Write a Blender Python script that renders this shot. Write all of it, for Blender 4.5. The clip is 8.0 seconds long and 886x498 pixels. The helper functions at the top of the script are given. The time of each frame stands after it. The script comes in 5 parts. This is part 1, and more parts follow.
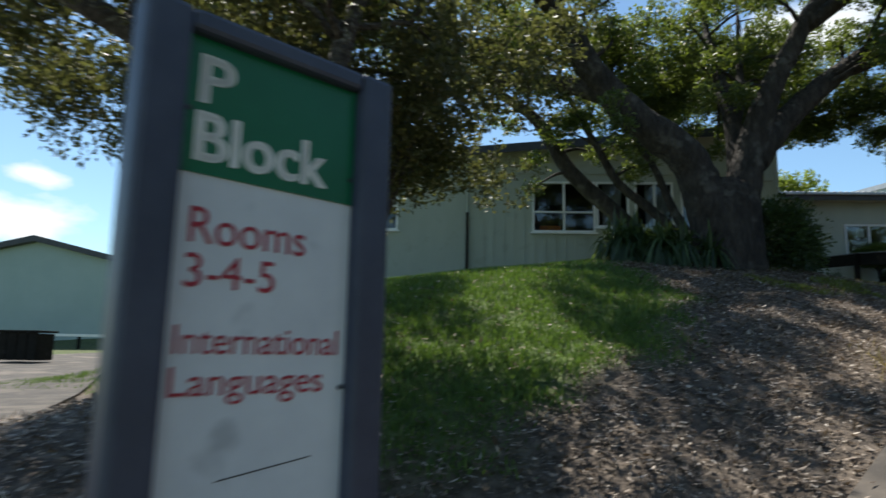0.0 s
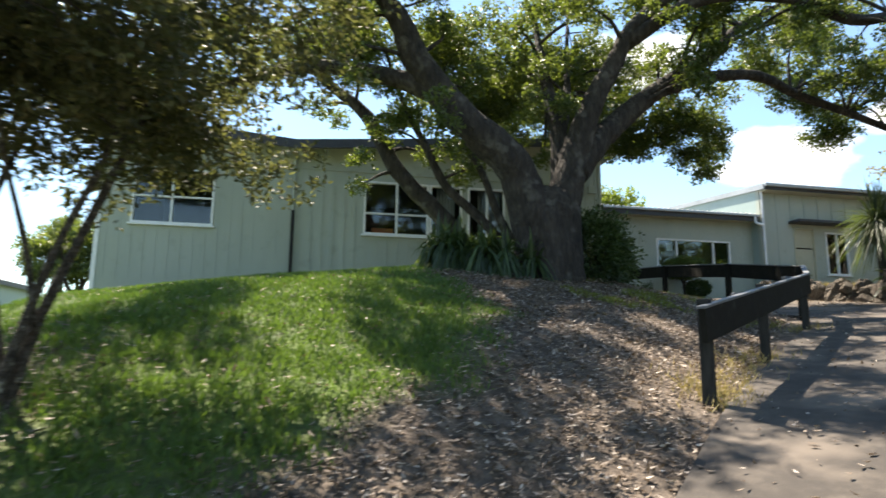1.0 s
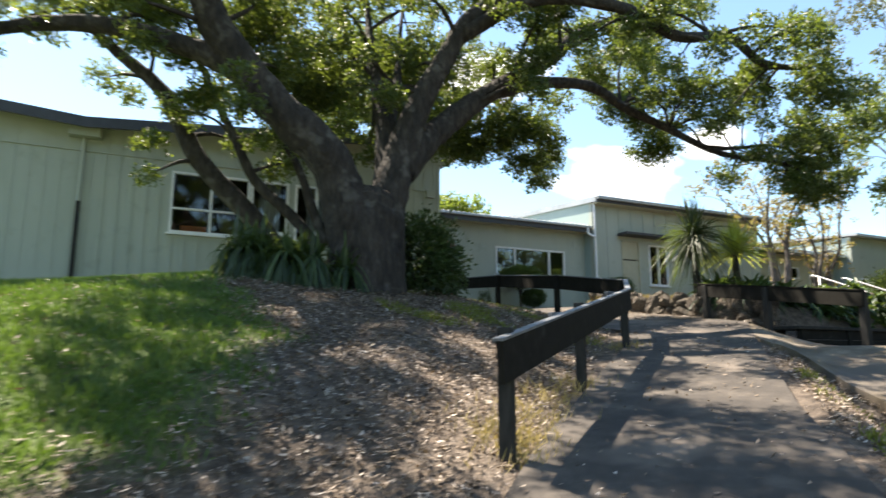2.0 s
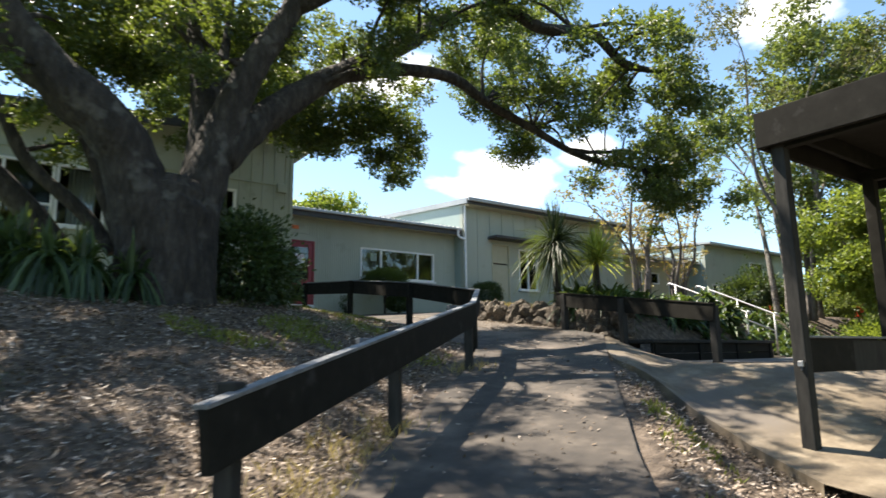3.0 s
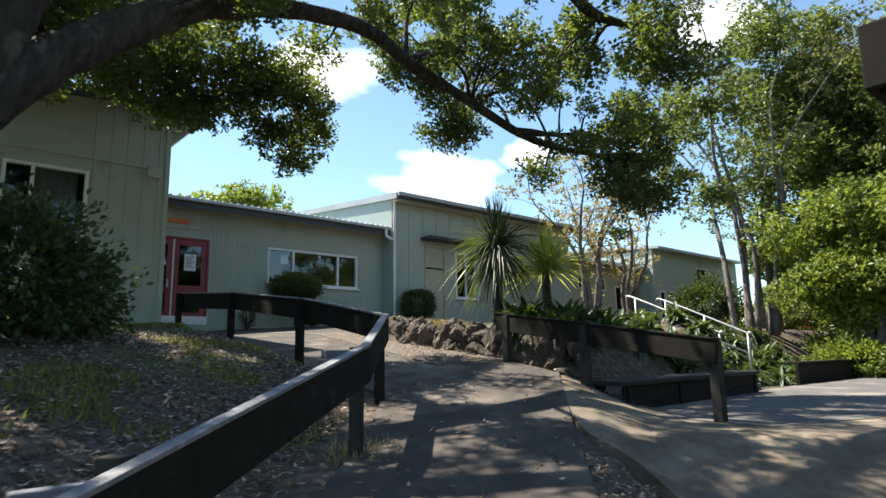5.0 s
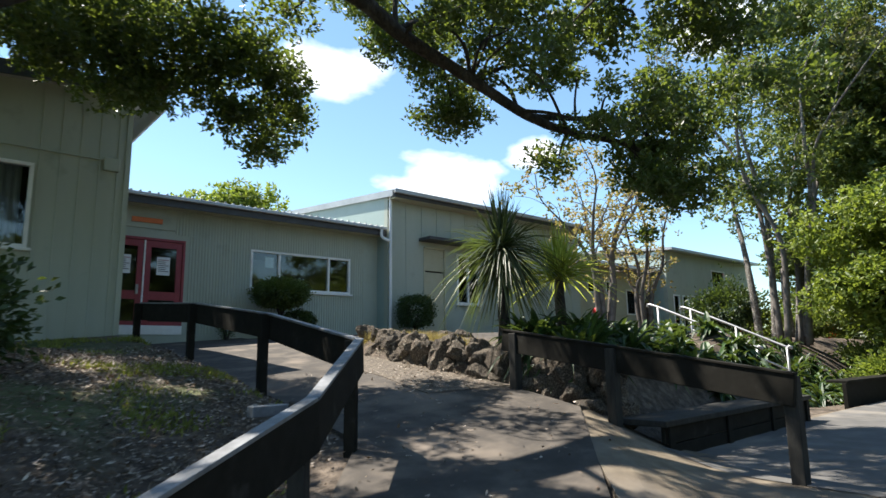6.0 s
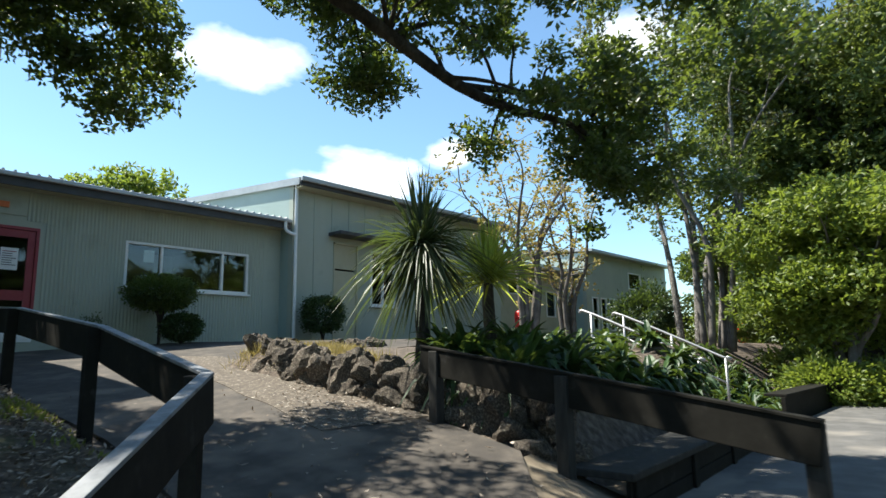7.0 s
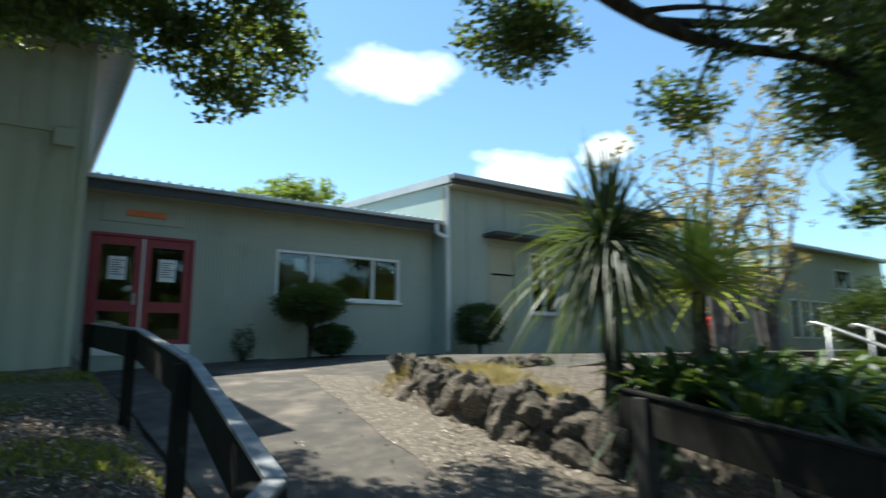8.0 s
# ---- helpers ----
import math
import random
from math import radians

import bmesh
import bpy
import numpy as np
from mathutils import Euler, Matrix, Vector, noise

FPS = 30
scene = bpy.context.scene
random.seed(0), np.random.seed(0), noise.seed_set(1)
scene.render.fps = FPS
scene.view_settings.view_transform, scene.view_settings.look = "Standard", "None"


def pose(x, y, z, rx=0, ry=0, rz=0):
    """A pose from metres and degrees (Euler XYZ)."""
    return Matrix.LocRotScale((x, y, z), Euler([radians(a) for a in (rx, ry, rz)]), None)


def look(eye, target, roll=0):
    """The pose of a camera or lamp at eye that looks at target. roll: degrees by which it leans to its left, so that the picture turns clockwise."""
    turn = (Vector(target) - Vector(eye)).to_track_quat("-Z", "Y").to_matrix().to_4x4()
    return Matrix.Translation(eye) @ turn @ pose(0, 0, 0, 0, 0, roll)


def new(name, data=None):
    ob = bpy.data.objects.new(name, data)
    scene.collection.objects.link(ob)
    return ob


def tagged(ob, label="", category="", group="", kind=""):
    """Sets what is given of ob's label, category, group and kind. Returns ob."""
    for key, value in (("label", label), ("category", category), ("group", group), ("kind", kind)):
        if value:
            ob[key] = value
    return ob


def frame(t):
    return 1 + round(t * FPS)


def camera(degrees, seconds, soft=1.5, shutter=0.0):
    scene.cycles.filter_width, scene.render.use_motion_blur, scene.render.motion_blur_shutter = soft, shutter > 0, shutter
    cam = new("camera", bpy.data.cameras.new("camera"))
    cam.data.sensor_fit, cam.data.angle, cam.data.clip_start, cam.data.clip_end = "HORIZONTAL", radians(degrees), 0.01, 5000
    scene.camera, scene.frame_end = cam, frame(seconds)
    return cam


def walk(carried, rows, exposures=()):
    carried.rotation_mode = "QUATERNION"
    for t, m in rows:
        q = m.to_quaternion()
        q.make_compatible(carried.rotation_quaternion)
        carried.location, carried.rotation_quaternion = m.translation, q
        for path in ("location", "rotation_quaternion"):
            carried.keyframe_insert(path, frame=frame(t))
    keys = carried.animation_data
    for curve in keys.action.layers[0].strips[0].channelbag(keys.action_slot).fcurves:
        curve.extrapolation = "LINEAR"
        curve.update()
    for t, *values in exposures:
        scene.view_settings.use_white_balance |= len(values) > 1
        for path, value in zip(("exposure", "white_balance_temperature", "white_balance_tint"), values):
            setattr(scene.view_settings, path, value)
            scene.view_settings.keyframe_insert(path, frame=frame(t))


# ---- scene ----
cam = camera(71.0, 8.0, soft=1.5, shutter=0.4)
PATH = [
    (0, (0.738, 1.516, 1.99), (0.659, 3.489, 2.311), 1.0),
    (0.5, (1.038, 2.002, 2.115), (1.205, 3.968, 2.442), 0.9),
    (1, (1.399, 2.453, 2.2), (1.797, 4.385, 2.532), 0.6),
    (1.5, (1.842, 2.939, 2.33), (2.421, 4.825, 2.668), 0.3),
    (2, (2.434, 3.451, 2.48), (3.268, 5.238, 2.823), -0.1),
    (2.2, (2.65, 3.678, 2.54), (3.565, 5.425, 2.880), -0.1),
    (3.3, (4.13, 4.446, 2.87), (5.334, 6.006, 3.206), -0.9),
    (3.5, (4.339, 4.649, 2.92), (5.574, 6.184, 3.254), -0.9),
    (4, (4.855, 5.144, 3.1), (6.148, 6.631, 3.432), -1.1),
    (4.5, (5.359, 5.714, 3.285), (6.659, 7.197, 3.615), -1.0),
    (5.8, (6.756, 7.161, 3.581), (8.035, 8.66, 3.92), -0.6),
    (6, (6.984, 7.376, 3.68), (8.268, 8.872, 4.015), -0.8),
    (6.5, (7.562, 7.821, 3.776), (8.965, 9.207, 4.108), -0.9),
    (7, (8.156, 8.549, 3.923), (9.631, 9.86, 4.249), -0.9),
    (7.5, (8.702, 9.193, 4.026), (10.133, 10.551, 4.355), -0.9),
    (8, (9.24, 9.945, 4.216), (10.343, 11.579, 4.552), -0.3),
]
walk(cam, [(t, look(eye, target, roll)) for t, eye, target, roll in PATH],
     exposures=[(0.0, 0.72, 6550, 8), (0.5, 1.36, 7050, 11), (1.0, 1.73, 7250, 12), (2.0, 1.87, 7300, 12), (3.3, 1.55, 7100, 11), (4.5, 1.45, 6950, 11), (6.0, 1.35, 6700, 9), (7.0, 1.3, 6550, 5), (8.0, 1.28, 6350, 1)])

# ---- light ----
SUN_EL, SUN_AZ = radians(58), math.atan2(-0.42, 0.91)  # azimuth from +y towards +x
sun_way = Vector((math.sin(SUN_AZ) * math.cos(SUN_EL), math.cos(SUN_AZ) * math.cos(SUN_EL), math.sin(SUN_EL)))
world = bpy.data.worlds.new("sky")
scene.world = world
world.use_nodes = True
wn, wl = world.node_tree.nodes, world.node_tree.links
wn.clear()
sky = wn.new("ShaderNodeTexSky")
sky.sky_type, sky.sun_disc = "NISHITA", False
sky.sun_elevation, sky.sun_rotation = SUN_EL, SUN_AZ
sky.air_density, sky.dust_density, sky.ozone_density = 1.0, 0.22, 0.35
back = wn.new("ShaderNodeBackground")
back.inputs["Strength"].default_value = 0.094
wout = wn.new("ShaderNodeOutputWorld")
# small fair-weather clouds over the sky: centre, half width in degrees
wtc = wn.new("ShaderNodeTexCoord")
wflat = wn.new("ShaderNodeVectorMath")
wflat.operation = "MULTIPLY"
wflat.inputs[1].default_value = (1, 1, 2.5)
wnorm = wn.new("ShaderNodeVectorMath")
wnorm.operation = "NORMALIZE"
wl.new(wtc.outputs["Generated"], wflat.inputs[0])
wl.new(wflat.outputs["Vector"], wnorm.inputs[0])
wnoise = wn.new("ShaderNodeTexNoise")
wnoise.inputs["Scale"].default_value, wnoise.inputs["Detail"].default_value = 13.0, 9.0
wl.new(wnorm.outputs["Vector"], wnoise.inputs["Vector"])
last = None
for way, half in (((0.44, 0.789, 0.429), 7.0), ((0.63, 0.722, 0.272), 9.0), ((0.721, 0.621, 0.308), 4.5), ((0.816, 0.363, 0.449), 6.0), ((-0.581, 0.783, 0.222), 4.0), ((-0.6, 0.78, 0.165), 8.0), ((0.2, -0.8, 0.4), 12.0), ((0.9, -0.3, 0.35), 9.0)):
    c = Vector((way[0], way[1], way[2] * 2.5)).normalized()
    dot = wn.new("ShaderNodeVectorMath")
    dot.operation = "DOT_PRODUCT"
    dot.inputs[1].default_value = c
    wl.new(wnorm.outputs["Vector"], dot.inputs[0])
    ac = wn.new("ShaderNodeMath")
    ac.operation = "ARCCOSINE"
    wl.new(dot.outputs["Value"], ac.inputs[0])
    mr = wn.new("ShaderNodeMapRange")
    mr.inputs["From Min"].default_value, mr.inputs["From Max"].default_value = 0.0, radians(half)
    mr.inputs["To Min"].default_value, mr.inputs["To Max"].default_value = 0.62, -0.3
    wl.new(ac.outputs["Value"], mr.inputs["Value"])
    if last:
        mxm = wn.new("ShaderNodeMath")
        mxm.operation = "MAXIMUM"
        wl.new(last, mxm.inputs[0])
        wl.new(mr.outputs["Result"], mxm.inputs[1])
        last = mxm.outputs["Value"]
    else:
        last = mr.outputs["Result"]
wadd = wn.new("ShaderNodeMath")
wadd.operation = "ADD"
wl.new(last, wadd.inputs[0])
wl.new(wnoise.outputs["Fac"], wadd.inputs[1])
wramp = wn.new("ShaderNodeValToRGB")
wramp.color_ramp.elements[0].position, wramp.color_ramp.elements[1].position = 0.62, 0.9
wl.new(wadd.outputs["Value"], wramp.inputs["Fac"])
wmix = wn.new("ShaderNodeMixRGB")
wmix.inputs["Color2"].default_value = (7.0, 7.3, 7.6, 1)
wl.new(wramp.outputs["Color"], wmix.inputs["Fac"])
wtint = wn.new("ShaderNodeMixRGB")
wtint.blend_type = "MULTIPLY"
wtint.inputs["Fac"].default_value = 1.0
wtint.inputs["Color2"].default_value = (0.84, 1.0, 1.06, 1)
wl.new(sky.outputs["Color"], wtint.inputs["Color1"])
wl.new(wtint.outputs["Color"], wmix.inputs["Color1"])
wl.new(wmix.outputs["Color"], back.inputs["Color"])
wl.new(back.outputs["Background"], wout.inputs["Surface"])
sun = new("sun", bpy.data.lights.new("sun", "SUN"))
sun.data.energy, sun.data.angle, sun.data.color = 5.0, radians(0.53), (1.0, 0.95, 0.87)
sun.matrix_world = look((0, 0, 40), Vector((0, 0, 40)) - sun_way)


# ---- materials ----
def material(name, rough=0.8, metal=0.0):
    m = bpy.data.materials.new(name)
    m.use_nodes = True
    b = m.node_tree.nodes["Principled BSDF"]
    b.inputs["Roughness"].default_value, b.inputs["Metallic"].default_value = rough, metal
    return m, m.node_tree.nodes, m.node_tree.links, b


def ramp(n, stops):
    r = n.new("ShaderNodeValToRGB")
    e = r.color_ramp.elements
    while len(e) < len(stops):
        e.new(0.5)
    for k, (p, c) in enumerate(stops):
        e[k].position, e[k].color = p, (*c, 1)
    return r


def noise_mat(name, stops, scale=3.0, detail=8.0, rough=0.85, bump=0.3, bump_scale=40.0, dist=0.01, metal=0.0, stretch=(1, 1, 1), vary=0.0, island=False, spots=None, dull=0.0):
    """Two scales of noise in colour, a finer one in relief; vary: brightness change from object to object or island to island."""
    m, n, l, b = material(name, rough, metal)
    tc, mp = n.new("ShaderNodeTexCoord"), n.new("ShaderNodeMapping")
    mp.inputs["Scale"].default_value = stretch
    l.new(tc.outputs["Object"], mp.inputs["Vector"])
    a = n.new("ShaderNodeTexNoise")
    a.inputs["Scale"].default_value, a.inputs["Detail"].default_value, a.inputs["Roughness"].default_value = scale, detail, 0.65
    l.new(mp.outputs["Vector"], a.inputs["Vector"])
    r = ramp(n, stops)
    l.new(a.outputs["Fac"], r.inputs["Fac"])
    col = r.outputs["Color"]
    if spots:
        w = n.new("ShaderNodeTexNoise")
        w.inputs["Scale"].default_value, w.inputs["Detail"].default_value = spots[0], 3
        l.new(tc.outputs["Object"], w.inputs["Vector"])
        wr = ramp(n, [(spots[1], (0, 0, 0)), (spots[2], (1, 1, 1))])
        l.new(w.outputs["Fac"], wr.inputs["Fac"])
        mx = n.new("ShaderNodeMixRGB")
        mx.inputs["Color2"].default_value = (*spots[3], 1)
        l.new(wr.outputs["Color"], mx.inputs["Fac"])
        l.new(col, mx.inputs["Color1"])
        col = mx.outputs["Color"]
    if vary:
        hsv = n.new("ShaderNodeHueSaturation")
        g = n.new("ShaderNodeNewGeometry") if island else n.new("ShaderNodeObjectInfo")
        mr = n.new("ShaderNodeMapRange")
        mr.inputs["To Min"].default_value, mr.inputs["To Max"].default_value = 1 - vary, 1 + vary
        l.new(g.outputs["Random Per Island" if island else "Random"], mr.inputs["Value"])
        l.new(mr.outputs["Result"], hsv.inputs["Value"])
        l.new(col, hsv.inputs["Color"])
        col = hsv.outputs["Color"]
    l.new(col, b.inputs["Base Color"])
    if dull:
        b.inputs["Specular IOR Level"].default_value = dull
    f = n.new("ShaderNodeTexNoise")
    f.inputs["Scale"].default_value, f.inputs["Detail"].default_value = bump_scale, 6
    l.new(mp.outputs["Vector"], f.inputs["Vector"])
    bp = n.new("ShaderNodeBump")
    bp.inputs["Strength"].default_value, bp.inputs["Distance"].default_value = bump, dist
    l.new(f.outputs["Fac"], bp.inputs["Height"])
    l.new(bp.outputs["Normal"], b.inputs["Normal"])
    return m


def leaf_mat(name, stops, trans=0.35, rough=0.45, glow=(0.3, 0.42, 0.06)):
    m, n, l, b = material(name, rough)
    g = n.new("ShaderNodeNewGeometry")
    r = ramp(n, stops)
    l.new(g.outputs["Random Per Island"], r.inputs["Fac"])
    l.new(r.outputs["Color"], b.inputs["Base Color"])
    t = n.new("ShaderNodeBsdfTranslucent")
    mul = n.new("ShaderNodeMixRGB")
    mul.inputs["Fac"].default_value = 0.6
    mul.inputs["Color2"].default_value = (*glow, 1)
    l.new(r.outputs["Color"], mul.inputs["Color1"])
    l.new(mul.outputs["Color"], t.inputs["Color"])
    mx = n.new("ShaderNodeMixShader")
    mx.inputs["Fac"].default_value = trans
    l.new(b.outputs["BSDF"], mx.inputs[1])
    l.new(t.outputs["BSDF"], mx.inputs[2])
    l.new(mx.outputs["Shader"], n["Material Output"].inputs["Surface"])
    return m


def glass_mat(name, tint=(0.8, 0.85, 0.85)):
    m, n, l, b = material(name, 0.03)
    gl, tr = n.new("ShaderNodeBsdfGlossy"), n.new("ShaderNodeBsdfTransparent")
    gl.inputs["Roughness"].default_value = 0.02
    tr.inputs["Color"].default_value = (*tint, 1)
    fr = n.new("ShaderNodeFresnel")
    fr.inputs["IOR"].default_value = 1.6
    mx = n.new("ShaderNodeMixShader")
    l.new(fr.outputs["Fac"], mx.inputs["Fac"])
    l.new(tr.outputs["BSDF"], mx.inputs[1])
    l.new(gl.outputs["BSDF"], mx.inputs[2])
    l.new(mx.outputs["Shader"], n["Material Output"].inputs["Surface"])
    return m


GREEN_WALL = noise_mat("sage_paint", [(0.3, (0.335, 0.365, 0.305)), (0.7, (0.4, 0.43, 0.365))], 1.2, 8, 0.6, 0.15, 60, 0.004, stretch=(1, 1, 0.25), spots=(2.5, 0.6, 0.75, (0.315, 0.34, 0.28)))
CREAM_WALL = noise_mat("cream_paint", [(0.3, (0.40, 0.38, 0.27)), (0.7, (0.47, 0.45, 0.33))], 2, 6, 0.6, 0.1)
PALE_WALL = noise_mat("blue_green_paint", [(0.3, (0.28, 0.36, 0.335)), (0.7, (0.33, 0.41, 0.385))], 0.8, 6, 0.6, 0.1)
WHITE = noise_mat("white_paint", [(0.3, (0.72, 0.72, 0.70)), (0.7, (0.82, 0.82, 0.80))], 6, 5, 0.4, 0.08)
DARK_TRIM = noise_mat("charcoal_paint", [(0.3, (0.035, 0.036, 0.04)), (0.7, (0.06, 0.06, 0.065))], 4, 6, 0.55, 0.15)
ROOF = noise_mat("zinc_roof", [(0.3, (0.33, 0.34, 0.34)), (0.7, (0.45, 0.46, 0.46))], 1.5, 6, 0.45, 0.1, metal=0.3)
RED = noise_mat("red_paint", [(0.3, (0.22, 0.018, 0.03)), (0.7, (0.29, 0.03, 0.045))], 5, 6, 0.45, 0.1)
BRIGHT_RED = noise_mat("bright_red_plastic", [(0.3, (0.62, 0.02, 0.015)), (0.7, (0.75, 0.03, 0.02))], 5, 4, 0.4, 0.05)
BLACK_WOOD = noise_mat("black_stained_timber", [(0.3, (0.009, 0.0082, 0.0065)), (0.6, (0.016, 0.0148, 0.012)), (0.8, (0.036, 0.0335, 0.029))], 7, 9, 0.8, 0.25, 60, 0.003, stretch=(1, 1, 1), spots=(5, 0.64, 0.82, (0.05, 0.048, 0.045)), dull=0.14)
GREY_WOOD = noise_mat("worn_grey_paint", [(0.3, (0.08, 0.084, 0.09)), (0.7, (0.24, 0.247, 0.26))], 9, 9, 0.6, 0.4, 40, 0.006)
POST_WOOD = noise_mat("weathered_post", [(0.3, (0.014, 0.0135, 0.013)), (0.7, (0.042, 0.04, 0.036))], 6, 9, 0.8, 0.3, 50, 0.003, stretch=(3, 3, 0.6), dull=0.25)
BARK = noise_mat("grey_brown_bark", [(0.3, (0.011, 0.009, 0.0075)), (0.5, (0.036, 0.029, 0.023)), (0.75, (0.085, 0.071, 0.059))], 6, 12, 0.95, 1.0, 11, 0.09, stretch=(1.6, 1.6, 0.5), spots=(3.5, 0.58, 0.72, (0.11, 0.1, 0.085)))
PALE_BARK = noise_mat("lichen_bark", [(0.3, (0.022, 0.018, 0.015)), (0.5, (0.07, 0.058, 0.048)), (0.75, (0.17, 0.15, 0.13))], 14, 12, 0.95, 1.0, 26, 0.05, stretch=(1, 1, 1.8), spots=(16, 0.6, 0.68, (0.27, 0.26, 0.22)))
LICHEN_BARK = noise_mat("grey_lichen_bark", [(0.3, (0.05, 0.043, 0.036)), (0.5, (0.14, 0.125, 0.11)), (0.75, (0.28, 0.26, 0.24))], 12, 12, 0.95, 0.8, 30, 0.02, spots=(18, 0.56, 0.66, (0.36, 0.35, 0.31)))
GREY_BARK = noise_mat("pale_grey_bark", [(0.3, (0.06, 0.052, 0.046)), (0.7, (0.17, 0.15, 0.135))], 4, 8, 0.9, 0.6, 20, 0.02)
ASPHALT = noise_mat("old_asphalt", [(0.25, (0.026, 0.022, 0.019)), (0.5, (0.054, 0.045, 0.037)), (0.74, (0.12, 0.099, 0.079))], 2.8, 12, 0.9, 0.5, 120, 0.006, spots=(1.1, 0.55, 0.7, (0.15, 0.122, 0.097)))
CONCRETE = noise_mat("stained_concrete", [(0.27, (0.06, 0.046, 0.032)), (0.5, (0.15, 0.118, 0.08)), (0.7, (0.28, 0.232, 0.165))], 2.4, 14, 0.9, 0.4, 90, 0.005, spots=(0.8, 0.5, 0.68, (0.13, 0.11, 0.09)))
ROCK = noise_mat("volcanic_rock", [(0.33, (0.026, 0.02, 0.016)), (0.5, (0.115, 0.09, 0.068)), (0.7, (0.34, 0.285, 0.215))], 9, 12, 0.95, 1.0, 22, 0.04, vary=0.3, spots=(9, 0.62, 0.72, (0.3, 0.28, 0.22)))
GRAVEL = noise_mat("dusty_gravel", [(0.3, (0.05, 0.04, 0.031)), (0.52, (0.1, 0.08, 0.061)), (0.72, (0.2, 0.168, 0.13))], 14, 12, 0.95, 0.8, 60, 0.012, spots=(26, 0.62, 0.7, (0.42, 0.38, 0.32)))
YARD = noise_mat("grey_yard_asphalt", [(0.25, (0.06, 0.057, 0.054)), (0.55, (0.105, 0.1, 0.094)), (0.8, (0.17, 0.16, 0.15))], 2.6, 12, 0.9, 0.5, 120, 0.006, spots=(0.9, 0.55, 0.7, (0.2, 0.18, 0.155)))
STEEL = noise_mat("galvanised_steel", [(0.3, (0.3, 0.3, 0.3)), (0.7, (0.42, 0.42, 0.43))], 12, 5, 0.5, 0.05, metal=0.8)
SOIL = noise_mat("garden_soil", [(0.3, (0.03, 0.022, 0.016)), (0.7, (0.09, 0.066, 0.047))], 6, 10, 0.95, 1.0, 30, 0.04)
GLASS = glass_mat("window_glass")
# the dimness of the rooms is put into this dark colour
ROOM = noise_mat("shade_dark_interior", [(0.3, (0.05, 0.045, 0.042)), (0.7, (0.09, 0.085, 0.08))], 1.5, 3, 0.9, 0.0)
PAPER = noise_mat("paper", [(0.3, (0.72, 0.73, 0.75)), (0.7, (0.8, 0.81, 0.82))], 8, 3, 0.8, 0.0)
CURTAIN = noise_mat("pale_curtain", [(0.3, (0.42, 0.42, 0.45)), (0.7, (0.6, 0.6, 0.63))], 3, 3, 0.9, 0.1, stretch=(8, 8, 0.3))
ORANGE = noise_mat("orange_plastic", [(0.3, (0.6, 0.14, 0.03)), (0.7, (0.7, 0.18, 0.05))], 4, 3, 0.5, 0.0)
SIGN_WHITE = noise_mat("dusty_white_panel", [(0.35, (0.55, 0.57, 0.62)), (0.65, (0.66, 0.68, 0.72))], 3, 9, 0.35, 0.02, spots=(7, 0.63, 0.75, (0.42, 0.44, 0.48)))
SIGN_GREEN = noise_mat("green_vinyl", [(0.3, (0.0, 0.105, 0.045)), (0.7, (0.003, 0.13, 0.058))], 4, 5, 0.35, 0.02)
SIGN_FRAME = noise_mat("blue_grey_aluminium", [(0.3, (0.035, 0.042, 0.072)), (0.7, (0.06, 0.07, 0.11))], 6, 6, 0.45, 0.1)
SIGN_RED = noise_mat("red_lettering", [(0.3, (0.33, 0.02, 0.04)), (0.7, (0.4, 0.03, 0.055))], 4, 3, 0.4, 0.0)
LEAF = leaf_mat("glossy_leaf", [(0.0, (0.016, 0.034, 0.014)), (0.5, (0.032, 0.06, 0.022)), (0.85, (0.065, 0.1, 0.032)), (1.0, (0.13, 0.15, 0.048))], 0.36, 0.42, (0.36, 0.46, 0.05))
LEAF_BROWN = leaf_mat("olive_leaf", [(0.0, (0.03, 0.036, 0.015)), (0.6, (0.06, 0.068, 0.025)), (1.0, (0.13, 0.11, 0.045))], 0.3, 0.55, (0.3, 0.32, 0.08))
# lighter than LEAF: sunlight on far crowns and shrubs is put into the colour
LEAF_OLIVE = leaf_mat("sunlit_olive_leaf", [(0.0, (0.035, 0.06, 0.018)), (0.6, (0.075, 0.11, 0.03)), (1.0, (0.16, 0.19, 0.05))], 0.38, 0.5, (0.36, 0.44, 0.07))
LEAF_LIME = leaf_mat("lime_leaf", [(0.0, (0.07, 0.11, 0.015)), (0.6, (0.13, 0.18, 0.026)), (1.0, (0.22, 0.25, 0.045))], 0.4, 0.5, (0.4, 0.5, 0.06))
LEAF_YELLOW = leaf_mat("yellowing_leaf", [(0.0, (0.16, 0.17, 0.05)), (0.6, (0.3, 0.25, 0.07)), (1.0, (0.38, 0.22, 0.09))], 0.4, 0.6, (0.5, 0.4, 0.1))
BLADE = leaf_mat("strap_leaf", [(0.0, (0.01, 0.026, 0.008)), (0.6, (0.022, 0.054, 0.014)), (1.0, (0.06, 0.11, 0.028))], 0.18, 0.5)
CORDYLINE = leaf_mat("sword_leaf", [(0.0, (0.022, 0.036, 0.018)), (0.6, (0.045, 0.064, 0.03)), (1.0, (0.14, 0.15, 0.08))], 0.2, 0.5)
CORDYLINE_LIME = leaf_mat("lime_sword_leaf", [(0.0, (0.2, 0.24, 0.035)), (0.6, (0.3, 0.34, 0.055)), (1.0, (0.42, 0.42, 0.1))], 0.6, 0.4, (0.5, 0.55, 0.08))
